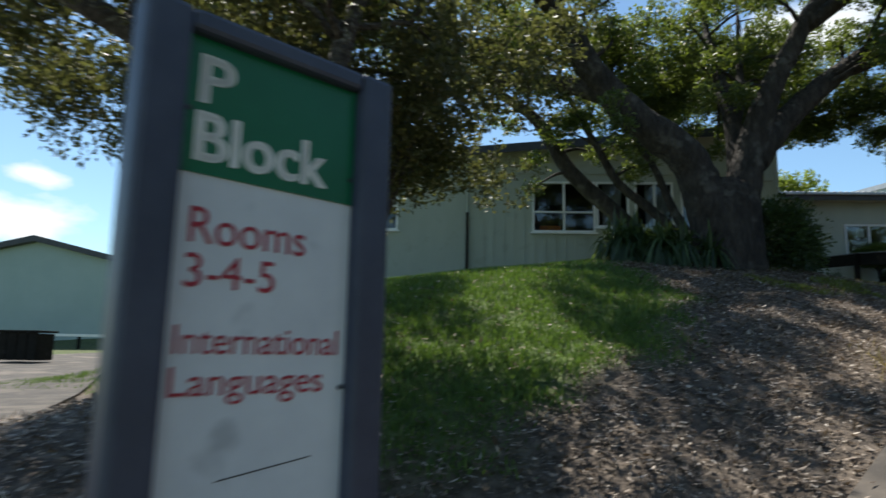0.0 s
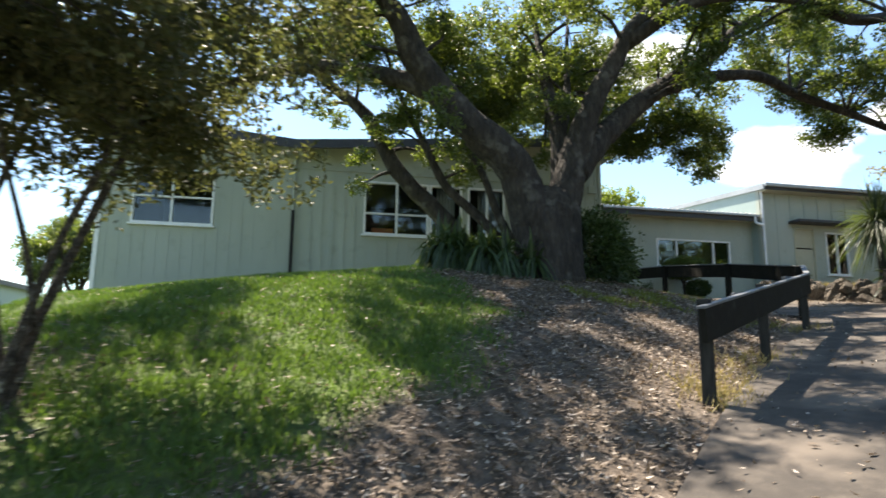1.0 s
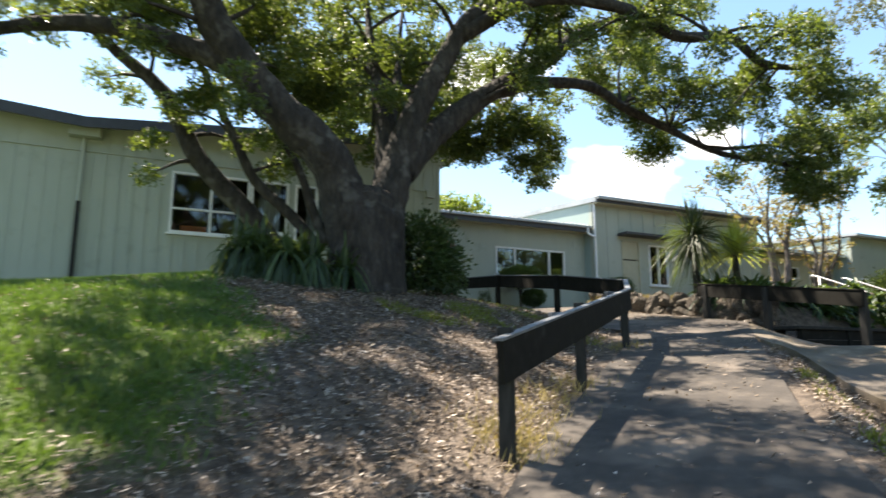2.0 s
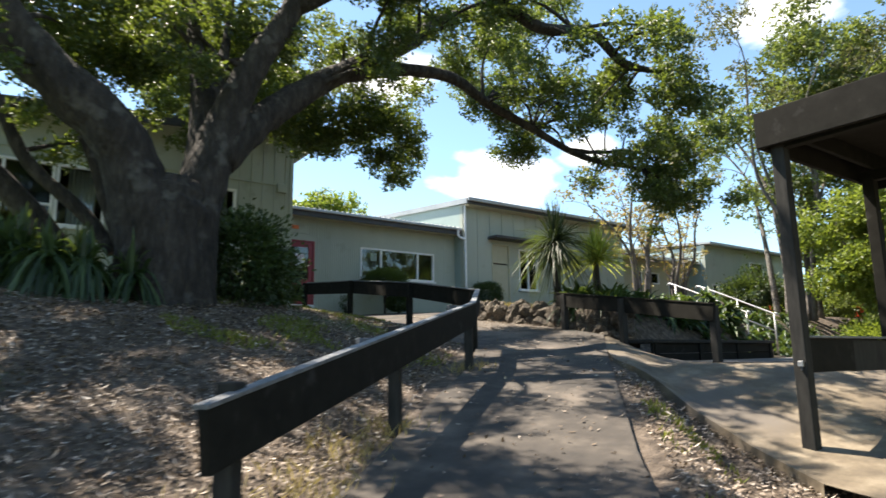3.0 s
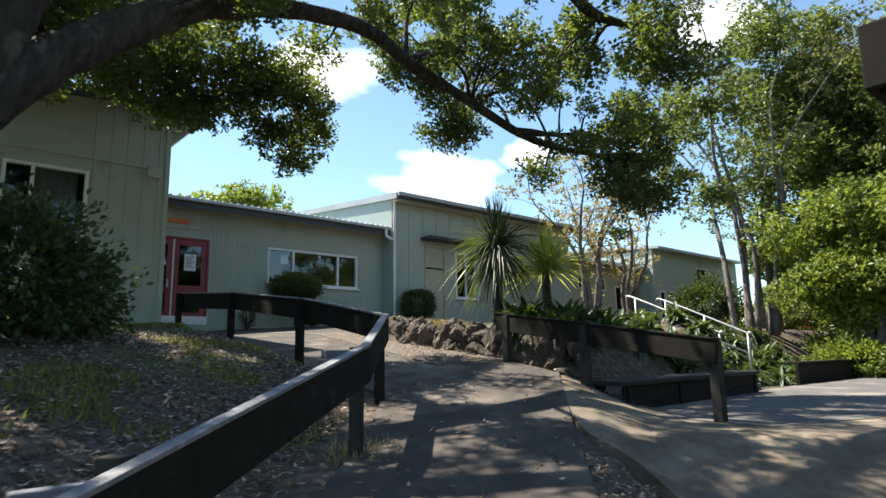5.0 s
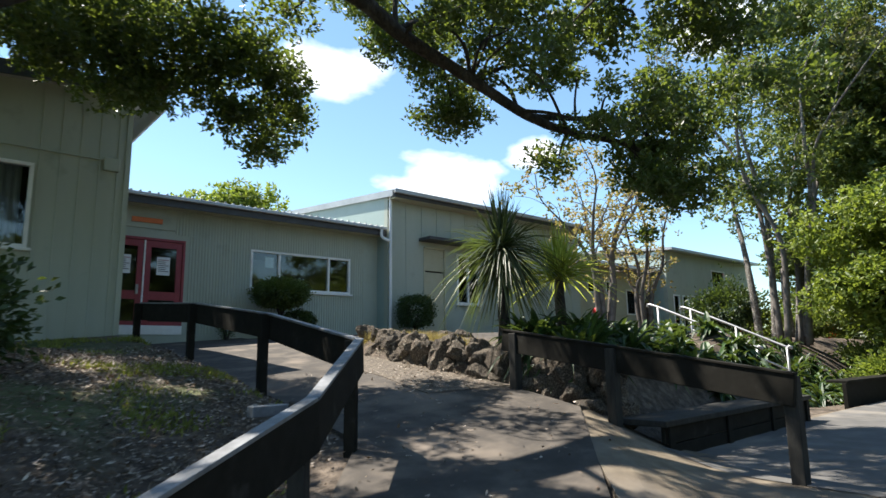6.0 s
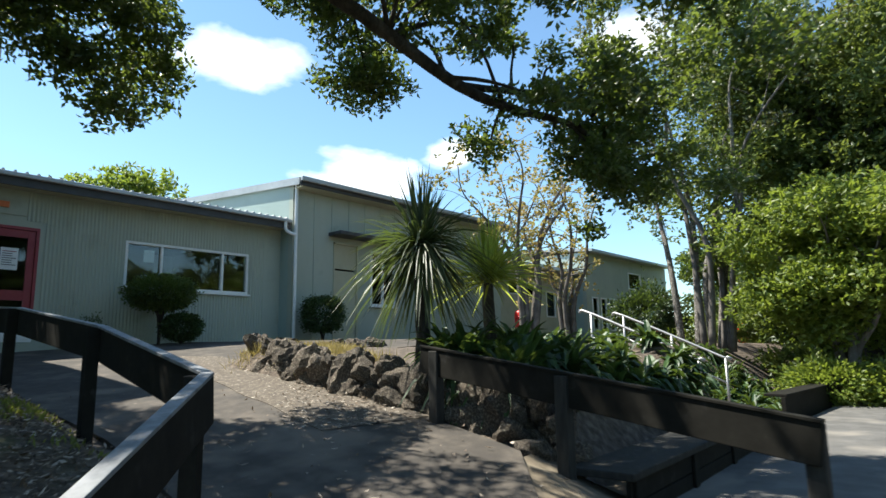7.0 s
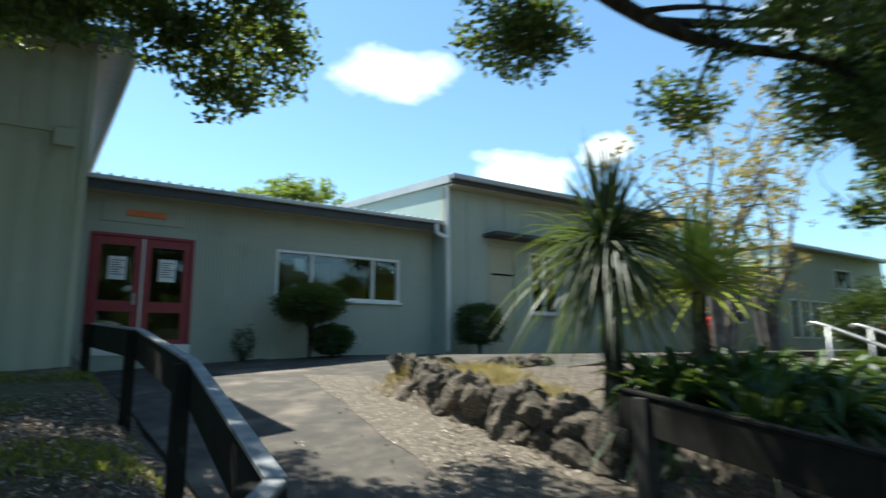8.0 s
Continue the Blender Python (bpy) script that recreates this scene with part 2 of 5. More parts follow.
FERN = leaf_mat("dark_fern", [(0.0, (0.012, 0.026, 0.01)), (0.6, (0.028, 0.056, 0.018)), (1.0, (0.06, 0.1, 0.032))], 0.2, 0.5)
GRASS = leaf_mat("lawn_grass", [(0.0, (0.035, 0.08, 0.014)), (0.6, (0.065, 0.13, 0.022)), (1.0, (0.13, 0.185, 0.04))], 0.3, 0.6, (0.22, 0.36, 0.04))
WEED = leaf_mat("yellow_green_weed", [(0.0, (0.07, 0.1, 0.018)), (0.6, (0.14, 0.17, 0.03)), (1.0, (0.27, 0.27, 0.07))], 0.35, 0.6, (0.45, 0.48, 0.06))
DRY_GRASS = leaf_mat("dry_grass", [(0.0, (0.22, 0.18, 0.06)), (0.6, (0.34, 0.27, 0.1)), (1.0, (0.42, 0.34, 0.16))], 0.3, 0.7, (0.5, 0.4, 0.12))
LITTER = leaf_mat("fallen_leaf", [(0.0, (0.07, 0.048, 0.032)), (0.5, (0.155, 0.112, 0.078)), (0.8, (0.32, 0.255, 0.2)), (1.0, (0.58, 0.5, 0.42))], 0.1, 0.7, (0.3, 0.2, 0.1))


# ---- shape helpers ----
def mesh_of(bm, name, smooth=False):
    me = bpy.data.meshes.new(name)
    bmesh.ops.recalc_face_normals(bm, faces=bm.faces)
    bm.to_mesh(me)
    bm.free()
    if smooth:
        me.polygons.foreach_set("use_smooth", [True] * len(me.polygons))
    return me


def part(name, bm, mat, parent=None, label="", smooth=False):
    me = mesh_of(bm, name, smooth)
    me.materials.append(mat)
    ob = new(name, me)
    if parent:
        ob.parent = parent
    if label:
        ob["label"] = label
    return ob


def thing(name, label, category, at=(0, 0, 0), group="", kind="", rz=0):
    ob = new(name)
    ob.empty_display_size = 0.2
    ob.matrix_world = pose(*at, 0, 0, rz)
    return tagged(ob, label, category, group, kind)


def box(bm, x0, x1, y0, y1, z0, z1, bevel=0.0, turn=None):
    r = bmesh.ops.create_cube(bm, size=1.0)
    vs = r["verts"]
    bmesh.ops.scale(bm, vec=(x1 - x0, y1 - y0, z1 - z0), verts=vs)
    bmesh.ops.translate(bm, vec=((x0 + x1) / 2, (y0 + y1) / 2, (z0 + z1) / 2), verts=vs)
    if turn is not None:
        bmesh.ops.transform(bm, matrix=turn, verts=vs)
    if bevel:
        es = list({e for v in vs for e in v.link_edges})
        bmesh.ops.bevel(bm, geom=es, offset=bevel, segments=2, affect="EDGES", profile=0.5)
    return bm


def boxed(x0, x1, y0, y1, z0, z1, bevel=0.0, turn=None):
    return box(bmesh.new(), x0, x1, y0, y1, z0, z1, bevel, turn)


def beam(p, q, wide, high, bevel=0.006):
    """A bar from p to q, wide across and high upright, its top at the points."""
    p, q = Vector(p), Vector(q)
    d = (q - p)
    x = d.normalized()
    y = Vector((-x.y, x.x, 0)).normalized()
    z = x.cross(y)
    m = Matrix((x, y, z)).transposed().to_4x4()
    m.translation = p
    return boxed(0, d.length, -wide / 2, wide / 2, -high, 0, bevel, m)


def loft(bm, rings, close=True, caps=True):
    rows = [[bm.verts.new(v) for v in r] for r in rings]
    n = len(rows[0])
    for a, b in zip(rows, rows[1:]):
        for k in range(n if close else n - 1):
            bm.faces.new((a[k], a[(k + 1) % n], b[(k + 1) % n], b[k]))
    if caps and close:
        bm.faces.new(rows[0][::-1])
        bm.faces.new(rows[-1])
    return bm


def smooth_path(pts, steps):
    """Catmull-Rom through points of (x, y, z, radius)."""
    p = [np.array(v, float) for v in pts]
    p = [2 * p[0] - p[1]] + p + [2 * p[-1] - p[-2]]
    out = []
    for i in range(1, len(p) - 2):
        for k in range(steps):
            t = k / steps
            a, b, c, d = p[i - 1], p[i], p[i + 1], p[i + 2]
            out.append(0.5 * (2 * b + (c - a) * t + (2 * a - 5 * b + 4 * c - d) * t * t + (3 * b - a - 3 * c + d) * t ** 3))
    out.append(p[-2])
    return out


def tube(bm, pts, sides=10, steps=5, rough=0.1, seed=0.0):
    """A tapered, slightly uneven limb through (x, y, z, radius)."""
    path_ = smooth_path(pts, steps)
    rings = []
    side = None
    for i, p in enumerate(path_):
        a, b = path_[max(i - 1, 0)], path_[min(i + 1, len(path_) - 1)]
        d = Vector((b - a)[:3]).normalized()
        if side is None:
            side = d.orthogonal().normalized()
        side = (side - d * side.dot(d)).normalized()
        up = d.cross(side)
        ring = []
        for k in range(sides):
            t = 2 * math.pi * k / sides
            w = side * math.cos(t) + up * math.sin(t)
            c = Vector(p[:3])
            r = max(p[3], 0.003) * (1 + rough * noise.noise((c + w * p[3]) * (1.6 / max(p[3], 0.05)) * 0.45 + Vector((seed, 0, 0))))
            ring.append(c + w * r)
        rings.append(ring)
    return loft(bm, rings)


def cards(name, pos, along, across, mat, parent=None, label="", kind="", fold=0.25):
    """Many small leaves in one mesh: each a folded diamond of two triangles."""
    pos, along, across = np.asarray(pos), np.asarray(along), np.asarray(across)
    n = len(pos)
    up = np.cross(along, across)
    up /= np.linalg.norm(up, axis=1, keepdims=True) + 1e-9
    wd = np.linalg.norm(across, axis=1, keepdims=True)
    v = np.empty((n, 4, 3))
    v[:, 0] = pos
    v[:, 1] = pos + along * 0.45 + across * 0.5 + up * wd * fold
    v[:, 2] = pos + along
    v[:, 3] = pos + along * 0.45 - across * 0.5 + up * wd * fold
    me = bpy.data.meshes.new(name)
    me.vertices.add(n * 4)
    me.vertices.foreach_set("co", v.reshape(-1).astype(np.float32))
    tri = (np.arange(n)[:, None] * 4 + np.array([0, 1, 2, 0, 2, 3])).reshape(-1)
    me.loops.add(n * 6)
    me.loops.foreach_set("vertex_index", tri.astype(np.int32))
    me.polygons.add(n * 2)
    me.polygons.foreach_set("loop_start", (np.arange(n * 2) * 3).astype(np.int32))
    me.update(calc_edges=True)
    me.validate()
    me.materials.append(mat)
    ob = new(name, me)
    if parent:
        ob.parent = parent
    if label:
        ob["label"] = label
    if kind:
        ob["kind"] = kind
    return ob


rng = np.random.default_rng(7)


def unit(n):
    v = rng.normal(size=(n, 3))
    return v / np.linalg.norm(v, axis=1, keepdims=True)


def clump_leaves(clumps, density, length, width, droop=0.0):
    """Leaves for clumps of (x, y, z, radius): rosettes of leaves on twig ends scattered in each clump."""
    cl = np.array(clumps, float)
    k = np.maximum((density * cl[:, 3] ** 2).astype(int), 3)
    own = np.repeat(np.arange(len(cl)), k)
    n = len(own)
    tips = unit(n) * (cl[own, 3:4] * rng.random((n, 1)) ** 0.45) * np.array([1, 1, 0.72]) + cl[own, :3]
    per = 6
    tips = np.repeat(tips, per, axis=0)
    n *= per
    d = unit(n)
    d[:, 2] = d[:, 2] * 0.8 + 0.15 - droop
    d /= np.linalg.norm(d, axis=1, keepdims=True)
    s = np.cross(d, unit(n))
    s /= np.linalg.norm(s, axis=1, keepdims=True) + 1e-9
    return (tips + d * 0.015 + unit(n) * length * 0.35, d * length * rng.uniform(0.65, 1.25, (n, 1)), s * width * rng.uniform(0.8, 1.2, (n, 1)))


# ---- ground ----
def smooth(a, b, t):
    t = min(max((t - a) / (b - a), 0.0), 1.0)
    return t * t * (3 - 2 * t)


def ramp_z(s):
    return float(np.interp(s, (-40, 2.26, 6.3, 8.6, 11.0, 12.4, 14.0, 16.7, 19.2, 25.2, 30.9, 37, 60), (-3.0, 0.34, 0.88, 1.23, 1.64, 1.83, 1.99, 2.31, 2.57, 3.18, 3.75, 4.17, 4.3)))


def ground_z(x, y):
    s, v = x + y, y - x - 2.4
    z = ramp_z(s)
    if v > 0:
        amp = float(np.interp(s, (20, 26, 34), (1.0, 0.4, 0.3))) * (1 - smooth(9.9, 10.35, x))
        z += 1.42 * math.sin(min(v / 8.5, 1) * math.pi / 2) ** 1.15 * amp
        z -= 0.62 * smooth(-3.0, -6.5, x) * smooth(0, 3, v)
    if x < -0.8:
        f = max(smooth(-3.2, -6.0, x) * smooth(30, 24, y), smooth(-0.8, -3.2, x) * smooth(14, 9, y))
        z += (min(z, 1.32 + 0.025 * max(y - 8, 0)) - z) * f
    low = float(np.interp(s, (-40, 12, 16.8, 20.4, 60), (-3.1, 1.2, 1.83, 2.52, 2.56)))
    k = smooth(0.75, 1.7 + 0.9 * smooth(20, 22.5, s), x - y)
    if x > 12.4:
        upper = min(max(3.55 + 0.1 * (y - 12), 3.5), 4.0)
        upper += (4.05 - upper) * smooth(16.0, 18.5, x)
        k2 = smooth(11.4, 12.6, y) if x < 18.2 else smooth(12.2, 15.2, y)
        side = low + (upper - low) * k2
        kx = smooth(12.95, 13.45, x)
        if y > 17.2:
            side = side + (z - side) * smooth(17.2, 17.7, y)
        return (z + (low - z) * k) * (1 - kx) + side * kx
    return z + (low - z) * k


def lawn_share(x, y):
    """1 where the lawn grows, 0 on bare leaf litter."""
    v = y - x - 2.4
    w = noise.noise(Vector((x * 0.7, y * 0.7, 0))) * 0.9 + noise.noise(Vector((x * 2.3, y * 2.3, 5))) * 0.35
    a = smooth(2.0, 3.1, v + w)
    b = 1 - smooth(2.6, 3.6, x - 0.12 * (y - 8.4) + w)
    g = a * b * (1 - smooth(0.3, -0.9, x) * smooth(8.5, 6.5, y)) * (1 - smooth(-0.9, -2.2, x) * smooth(12, 9, y))
    if s_right(x, y):
        g = max(g, 0.55 * smooth(-0.1, 0.5, w))
    return g


def s_right(x, y):
    return 6.8 < x < 10.0 and y - x > 3.0 and y < 19 and x + y > 20


def paved(x, y):
    """1 well inside the path and the courtyard."""
    on_path = -0.4 < x - y + 1.3 < 1.7 and 0 < x + y < 24
    yard = x - y > 1.0 and y < 11.2 and x > 9.3 + 0.45 * (y - 7) and y > 2.3 and x < 23.5
    return 1.0 if on_path or yard else 0.0


def axis(lo, hi, step, far):
    mid = list(np.arange(lo, hi + step, step))
    out, d = [], step
    while mid[-1] + sum(out) < far:
        d *= 1.35
        out.append(d)
    up = list(np.cumsum(out) + mid[-1])
    dn, d, c = [], step, mid[0]
    while c > -far:
        d *= 1.35
        c -= d
        dn.append(c)
    return dn[::-1] + mid + up


gx, gy = axis(-8, 26, 0.2, 900), axis(-4, 24, 0.2, 900)
nx, ny = len(gx), len(gy)
gv = []
for yy in gy:
    for xx in gx:
        zz = ground_z(xx, yy)
        if abs(xx) < 40 and abs(yy) < 40:
            zz -= 0.06 * paved(xx, yy)
            zz += 0.035 * noise.noise(Vector((xx * 1.3, yy * 1.3, 0))) + 0.02 * noise.noise(Vector((xx * 4, yy * 4, 3)))
        gv.append((xx, yy, zz))
gf = [(j * nx + i, j * nx + i + 1, (j + 1) * nx + i + 1, (j + 1) * nx + i) for j in range(ny - 1) for i in range(nx - 1)]
gme = bpy.data.meshes.new("ground")
gme.from_pydata(gv, [], gf)
gme.polygons.foreach_set("use_smooth", [True] * len(gf))
att = gme.attributes.new("lawn", "FLOAT", "POINT")
att.data.foreach_set("value", [lawn_share(a, b) if -12 < a < 12 and 0 < b < 22 else (0.0 if 8 < a < 40 and -5 < b < 19 else 0.7) for a, b, c in gv])
gm, n, l, b = material("lawn_and_litter", 0.95)
tc = n.new("ShaderNodeTexCoord")
n1, n2 = n.new("ShaderNodeTexNoise"), n.new("ShaderNodeTexNoise")
n1.inputs["Scale"].default_value, n1.inputs["Detail"].default_value = 9, 12
n2.inputs["Scale"].default_value, n2.inputs["Detail"].default_value = 5, 10
l.new(tc.outputs["Object"], n1.inputs["Vector"])
l.new(tc.outputs["Object"], n2.inputs["Vector"])
r1 = ramp(n, [(0.3, (0.045, 0.033, 0.024)), (0.52, (0.105, 0.08, 0.06)), (0.72, (0.19, 0.15, 0.115))])
r2 = ramp(n, [(0.3, (0.035, 0.06, 0.01)), (0.6, (0.075, 0.12, 0.018)), (0.8, (0.13, 0.16, 0.035))])
l.new(n1.outputs["Fac"], r1.inputs["Fac"])
l.new(n2.outputs["Fac"], r2.inputs["Fac"])
at_ = n.new("ShaderNodeAttribute")
at_.attribute_name = "lawn"
mx = n.new("ShaderNodeMixRGB")
l.new(at_.outputs["Fac"], mx.inputs["Fac"])
l.new(r1.outputs["Color"], mx.inputs["Color1"])
l.new(r2.outputs["Color"], mx.inputs["Color2"])
l.new(mx.outputs["Color"], b.inputs["Base Color"])
bp = n.new("ShaderNodeBump")
bp.inputs["Strength"].default_value, bp.inputs["Distance"].default_value = 0.9, 0.04
n3 = n.new("ShaderNodeTexNoise")
n3.inputs["Scale"].default_value, n3.inputs["Detail"].default_value = 28, 8
l.new(tc.outputs["Object"], n3.inputs["Vector"])
l.new(n3.outputs["Fac"], bp.inputs["Height"])
l.new(bp.outputs["Normal"], b.inputs["Normal"])
gme.materials.append(gm)
tagged(new("ground", gme), "sloping lawn and bare leaf-littered earth", "ground", kind="structure")


def along(pts, n):
    p = np.array(pts, float)
    d = np.concatenate([[0], np.cumsum(np.linalg.norm(np.diff(p, axis=0), axis=1))])
    t = np.linspace(0, d[-1], n)
    return np.stack([np.interp(t, d, p[:, 0]), np.interp(t, d, p[:, 1])], 1)


def flush(x, y):
    """The slab stands proud of the litter at first, then runs flush into the path."""
    return 0.11 - 0.065 * smooth(18.9, 19.9, x + y) * (1 - smooth(1.2, 2.2, x - y))


def sheet(name, left, right, n, m, lift, mat, label, category, skirt=0.15, level=None, on_slab=False):
    """A paved strip between two edges, lying on the ground, with a real edge."""
    a, c = along(left, n), along(right, n)
    bm = bmesh.new()
    rows = []
    for p, q in zip(a, c):
        row = []
        for k in range(m + 1):
            x, y = p + (q - p) * k / m
            z = level(x + y) if level else ground_z(x, y)
            row.append([x, y, z])
        za, zb = row[0][2], row[-1][2]
        rows.append(row)
    grid = []
    for i, row in enumerate(rows):
        vs = [bm.verts.new((row[0][0], row[0][1], row[0][2] - skirt))]
        vs += [bm.verts.new((x, y, z + (lift + (flush(x, y) if on_slab else 0.0)) + 0.006 * noise.noise(Vector((x, y, 0)) * 1.7))) for x, y, z in row]
        vs += [bm.verts.new((row[-1][0], row[-1][1], row[-1][2] - skirt))]
        grid.append(vs)
    for u, w in zip(grid, grid[1:]):
        for k in range(len(u) - 1):
            bm.faces.new((u[k], u[k + 1], w[k + 1], w[k]))
    ob = part(name, bm, mat)
    return tagged(ob, label, category, kind="structure")


sheet("path", [(-6, -3.4), (1.7, 4.1), (5.0, 7.35), (8.9, 10.8), (10.1, 12.2), (10.4, 14.5), (10.4, 19), (10.2, 22.7)],
      [(-3.0, -4.0), (3.8, 3.35), (7.4, 7.05), (10.35, 9.72), (12.5, 11.6), (12.9, 13.2), (13.25, 17.0), (13.4, 22.7)], 90, 10, 0.05, ASPHALT, "worn brown asphalt path climbing between timber rails", "path", level=ramp_z)
sheet("road", [(-14, 3), (-13, 10), (-12, 16), (-11.5, 22)], [(-1.9, 3.4), (-2.9, 6.5), (-5.0, 11.5), (-6.8, 17)], 40, 8, 0.04, ASPHALT, "grey asphalt drive below the bank", "road")
sheet("terrace", [(13.4, 22.3), (34, 22.3)], [(13.25, 17.3), (34, 17.6)], 40, 8, 0.05, ASPHALT, "sunlit asphalt terrace in front of the classrooms", "pavement", level=ramp_z)
sheet("courtyard", [(9.0, 6.6), (9.55, 7.6), (9.98, 8.45), (10.42, 9.7), (12.3, 11.55), (19, 11.3), (24, 11.4)], [(9.0, 2.2), (10.5, 2.0), (12, 2.0), (13, 2.0), (14, 2.0), (19, 2.0), (24, 2.0)], 60, 30, 0.0, CONCRETE, "stained concrete courtyard with leaf shadows", "pavement", on_slab=True)
sheet("yard_surface", [(12.5, 10.7), (14.0, 10.9), (19, 11.25), (24, 11.35)], [(12.35, 8.9), (14.0, 8.4), (19, 7.9), (24, 7.6)], 40, 10, 0.008, YARD, "grey patched asphalt beside the timber bench", "pavement", skirt=0.0, on_slab=True)
sheet("gravel_strip", [(11.8 + 0.19 * (0.3 * k) + 0.09 * noise.noise(Vector((k * 0.37, 2.0, 0))), 13.3 + 0.3 * k) for k in range(22)], [(12.85, 12.9), (12.95, 14.4), (13.2, 16.8), (13.7, 18.6)], 30, 6, 0.058, GRAVEL, "loose brown gravel and leaf bits beside the rocks", "pavement", skirt=0.0, level=ramp_z)


# ---- classrooms ----
def prism(bm, poly, y0, y1):
    """A solid from an outline of (x, z) pushed from y0 to y1."""
    a = [bm.verts.new((x, y0, z)) for x, z in poly]
    c = [bm.verts.new((x, y1, z)) for x, z in poly]
    n = len(poly)
    bm.faces.new(a)
    bm.faces.new(c[::-1])
    for k in range(n):
        bm.faces.new((a[k], c[k], c[(k + 1) % n], a[(k + 1) % n]))
    return bm


def holed_wall(bm, x0, x1, z0, top, y0, y1, holes):
    """A wall from x0 to x1 whose top follows top(x), with openings (x0, x1, z0, z1) through it."""
    xs = sorted({x0, x1, *[h[0] for h in holes], *[h[1] for h in holes]})
    for a, c in zip(xs, xs[1:]):
        hs = sorted([h for h in holes if h[0] <= a + 1e-6 and h[1] >= c - 1e-6], key=lambda h: h[2])
        lo = z0
        for h in hs:
            prism(bm, [(a, lo), (c, lo), (c, h[2]), (a, h[2])], y0, y1)
            lo = h[3]
        prism(bm, [(a, lo), (c, lo), (c, top(c)), (a, top(a))], y0, y1)
    bmesh.ops.remove_doubles(bm, verts=bm.verts, dist=0.0005)
    return bm


def window(parent_label, x0, x1, z0, z1, y, uprights=(), bars=(), depth=0.1, group="", sill=True):
    """A white framed window in a wall that faces -y: frame, glazing bars, panes and sill."""
    w = thing("window", parent_label, "window", ((x0 + x1) / 2, y, z0), group, "structure")
    w0 = (x0 + x1) / 2
    X0, X1, H = x0 - w0, x1 - w0, z1 - z0
    f = 0.06
    bm = bmesh.new()
    box(bm, X0, X1, -0.035, depth, 0, f, 0.006)
    box(bm, X0, X1, -0.035, depth, H - f, H, 0.006)
    box(bm, X0, X0 + f, -0.033, depth - 0.002, f, H - f, 0.006)
    box(bm, X1 - f, X1, -0.033, depth - 0.002, f, H - f, 0.006)
    part("window_frame", bm, WHITE, w)
    xs = [X0 + f] + [u - w0 for u in uprights] + [X1 - f]
    for u in uprights:
        part("mullion", boxed(u - w0 - 0.03, u - w0 + 0.03, -0.03, depth - 0.01, f, H - f, 0.005), WHITE, w)
    for a, c in zip(xs, xs[1:]):
        a2, c2 = a + (0.03 if a > X0 + f else 0), c - (0.03 if c < X1 - f else 0)
        zs = [f] + [q - z0 for q in bars] + [H - f]
        for q in bars:
            part("glazing_bar", boxed(a2, c2, -0.02, depth - 0.02, q - z0 - 0.025, q - z0 + 0.025, 0.004), WHITE, w)
        for p_, q_ in zip(zs, zs[1:]):
            p2, q2 = p_ + (0.025 if p_ > f else 0), q_ - (0.025 if q_ < H - f else 0)
            g = part("pane", boxed(a2, c2, 0.03, 0.036, p2, q2), GLASS, w)
            g.visible_shadow = False
    if sill:
        part("window_sill", boxed(X0 - 0.06, X1 + 0.06, -0.08, 0.02, -0.05, 0.0, 0.008), WHITE, w)
    return w


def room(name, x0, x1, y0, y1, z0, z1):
    """Inner walls behind the panes, their colour darkened to stand for room shade."""
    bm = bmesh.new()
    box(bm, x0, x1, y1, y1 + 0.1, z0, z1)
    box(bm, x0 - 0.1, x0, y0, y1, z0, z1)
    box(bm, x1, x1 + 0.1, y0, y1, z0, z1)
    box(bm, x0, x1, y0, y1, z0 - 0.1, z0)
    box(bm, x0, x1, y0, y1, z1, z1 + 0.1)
    return tagged(part(name, bm, ROOM), "plain classroom interior coloured dark for its dimness", "room", kind="structure")


def battens(parent, x0, x1, step, y, z0, top, mat, wide=0.045, name="batten", proud=0.022):
    x = x0
    while x < x1:
        part(name, boxed(x - wide / 2, x + wide / 2, y - proud, y + 0.004, z0, top(x)), mat, parent)
        x += step


# the long sage classroom behind the fig tree
AY, AX0, AX1 = 19.48, -4.15, 9.78


def a_top(x):
    return 7.76 + (0.085 * (x - 0.75) if x > 0.75 else 0.075 * (0.75 - x))


a_house = thing("classroom_block", "sage green board classroom with a shallow butterfly roof", "building", (0, 0, 0))
bm = bmesh.new()
a_holes = [(-3.36, -1.33, 5.46, 6.97), (2.63, 4.48, 5.44, 6.97), (4.5, 5.46, 5.6, 6.97), (5.62, 6.75, 5.44, 6.97), (6.95, 8.33, 5.5, 6.95)]
holed_wall(bm, AX0, AX1, 3.0, a_top, AY, AY + 0.18, a_holes)
part("wall", bm, GREEN_WALL, a_house)
part("wall", boxed(AX1 - 0.18, AX1, AY + 0.18, AY + 9, 3.0, 8.2), GREEN_WALL, a_house)
part("wall", boxed(AX0, AX0 + 0.18, AY + 0.18, AY + 9, 3.0, 7.9), GREEN_WALL, a_house)
part("wall", boxed(AX0, AX1, AY + 9, AY + 9.18, 3.0, 7.6), GREEN_WALL, a_house)
part("trim", boxed(AX1 - 0.07, AX1 + 0.02, AY - 0.03, AY + 0.06, 3.6, a_top(AX1) - 0.1), GREEN_WALL, a_house)
part("trim", boxed(AX0 - 0.02, AX0 + 0.09, AY - 0.03, AY + 0.06, 3.0, a_top(AX0) - 0.1), WHITE, a_house)
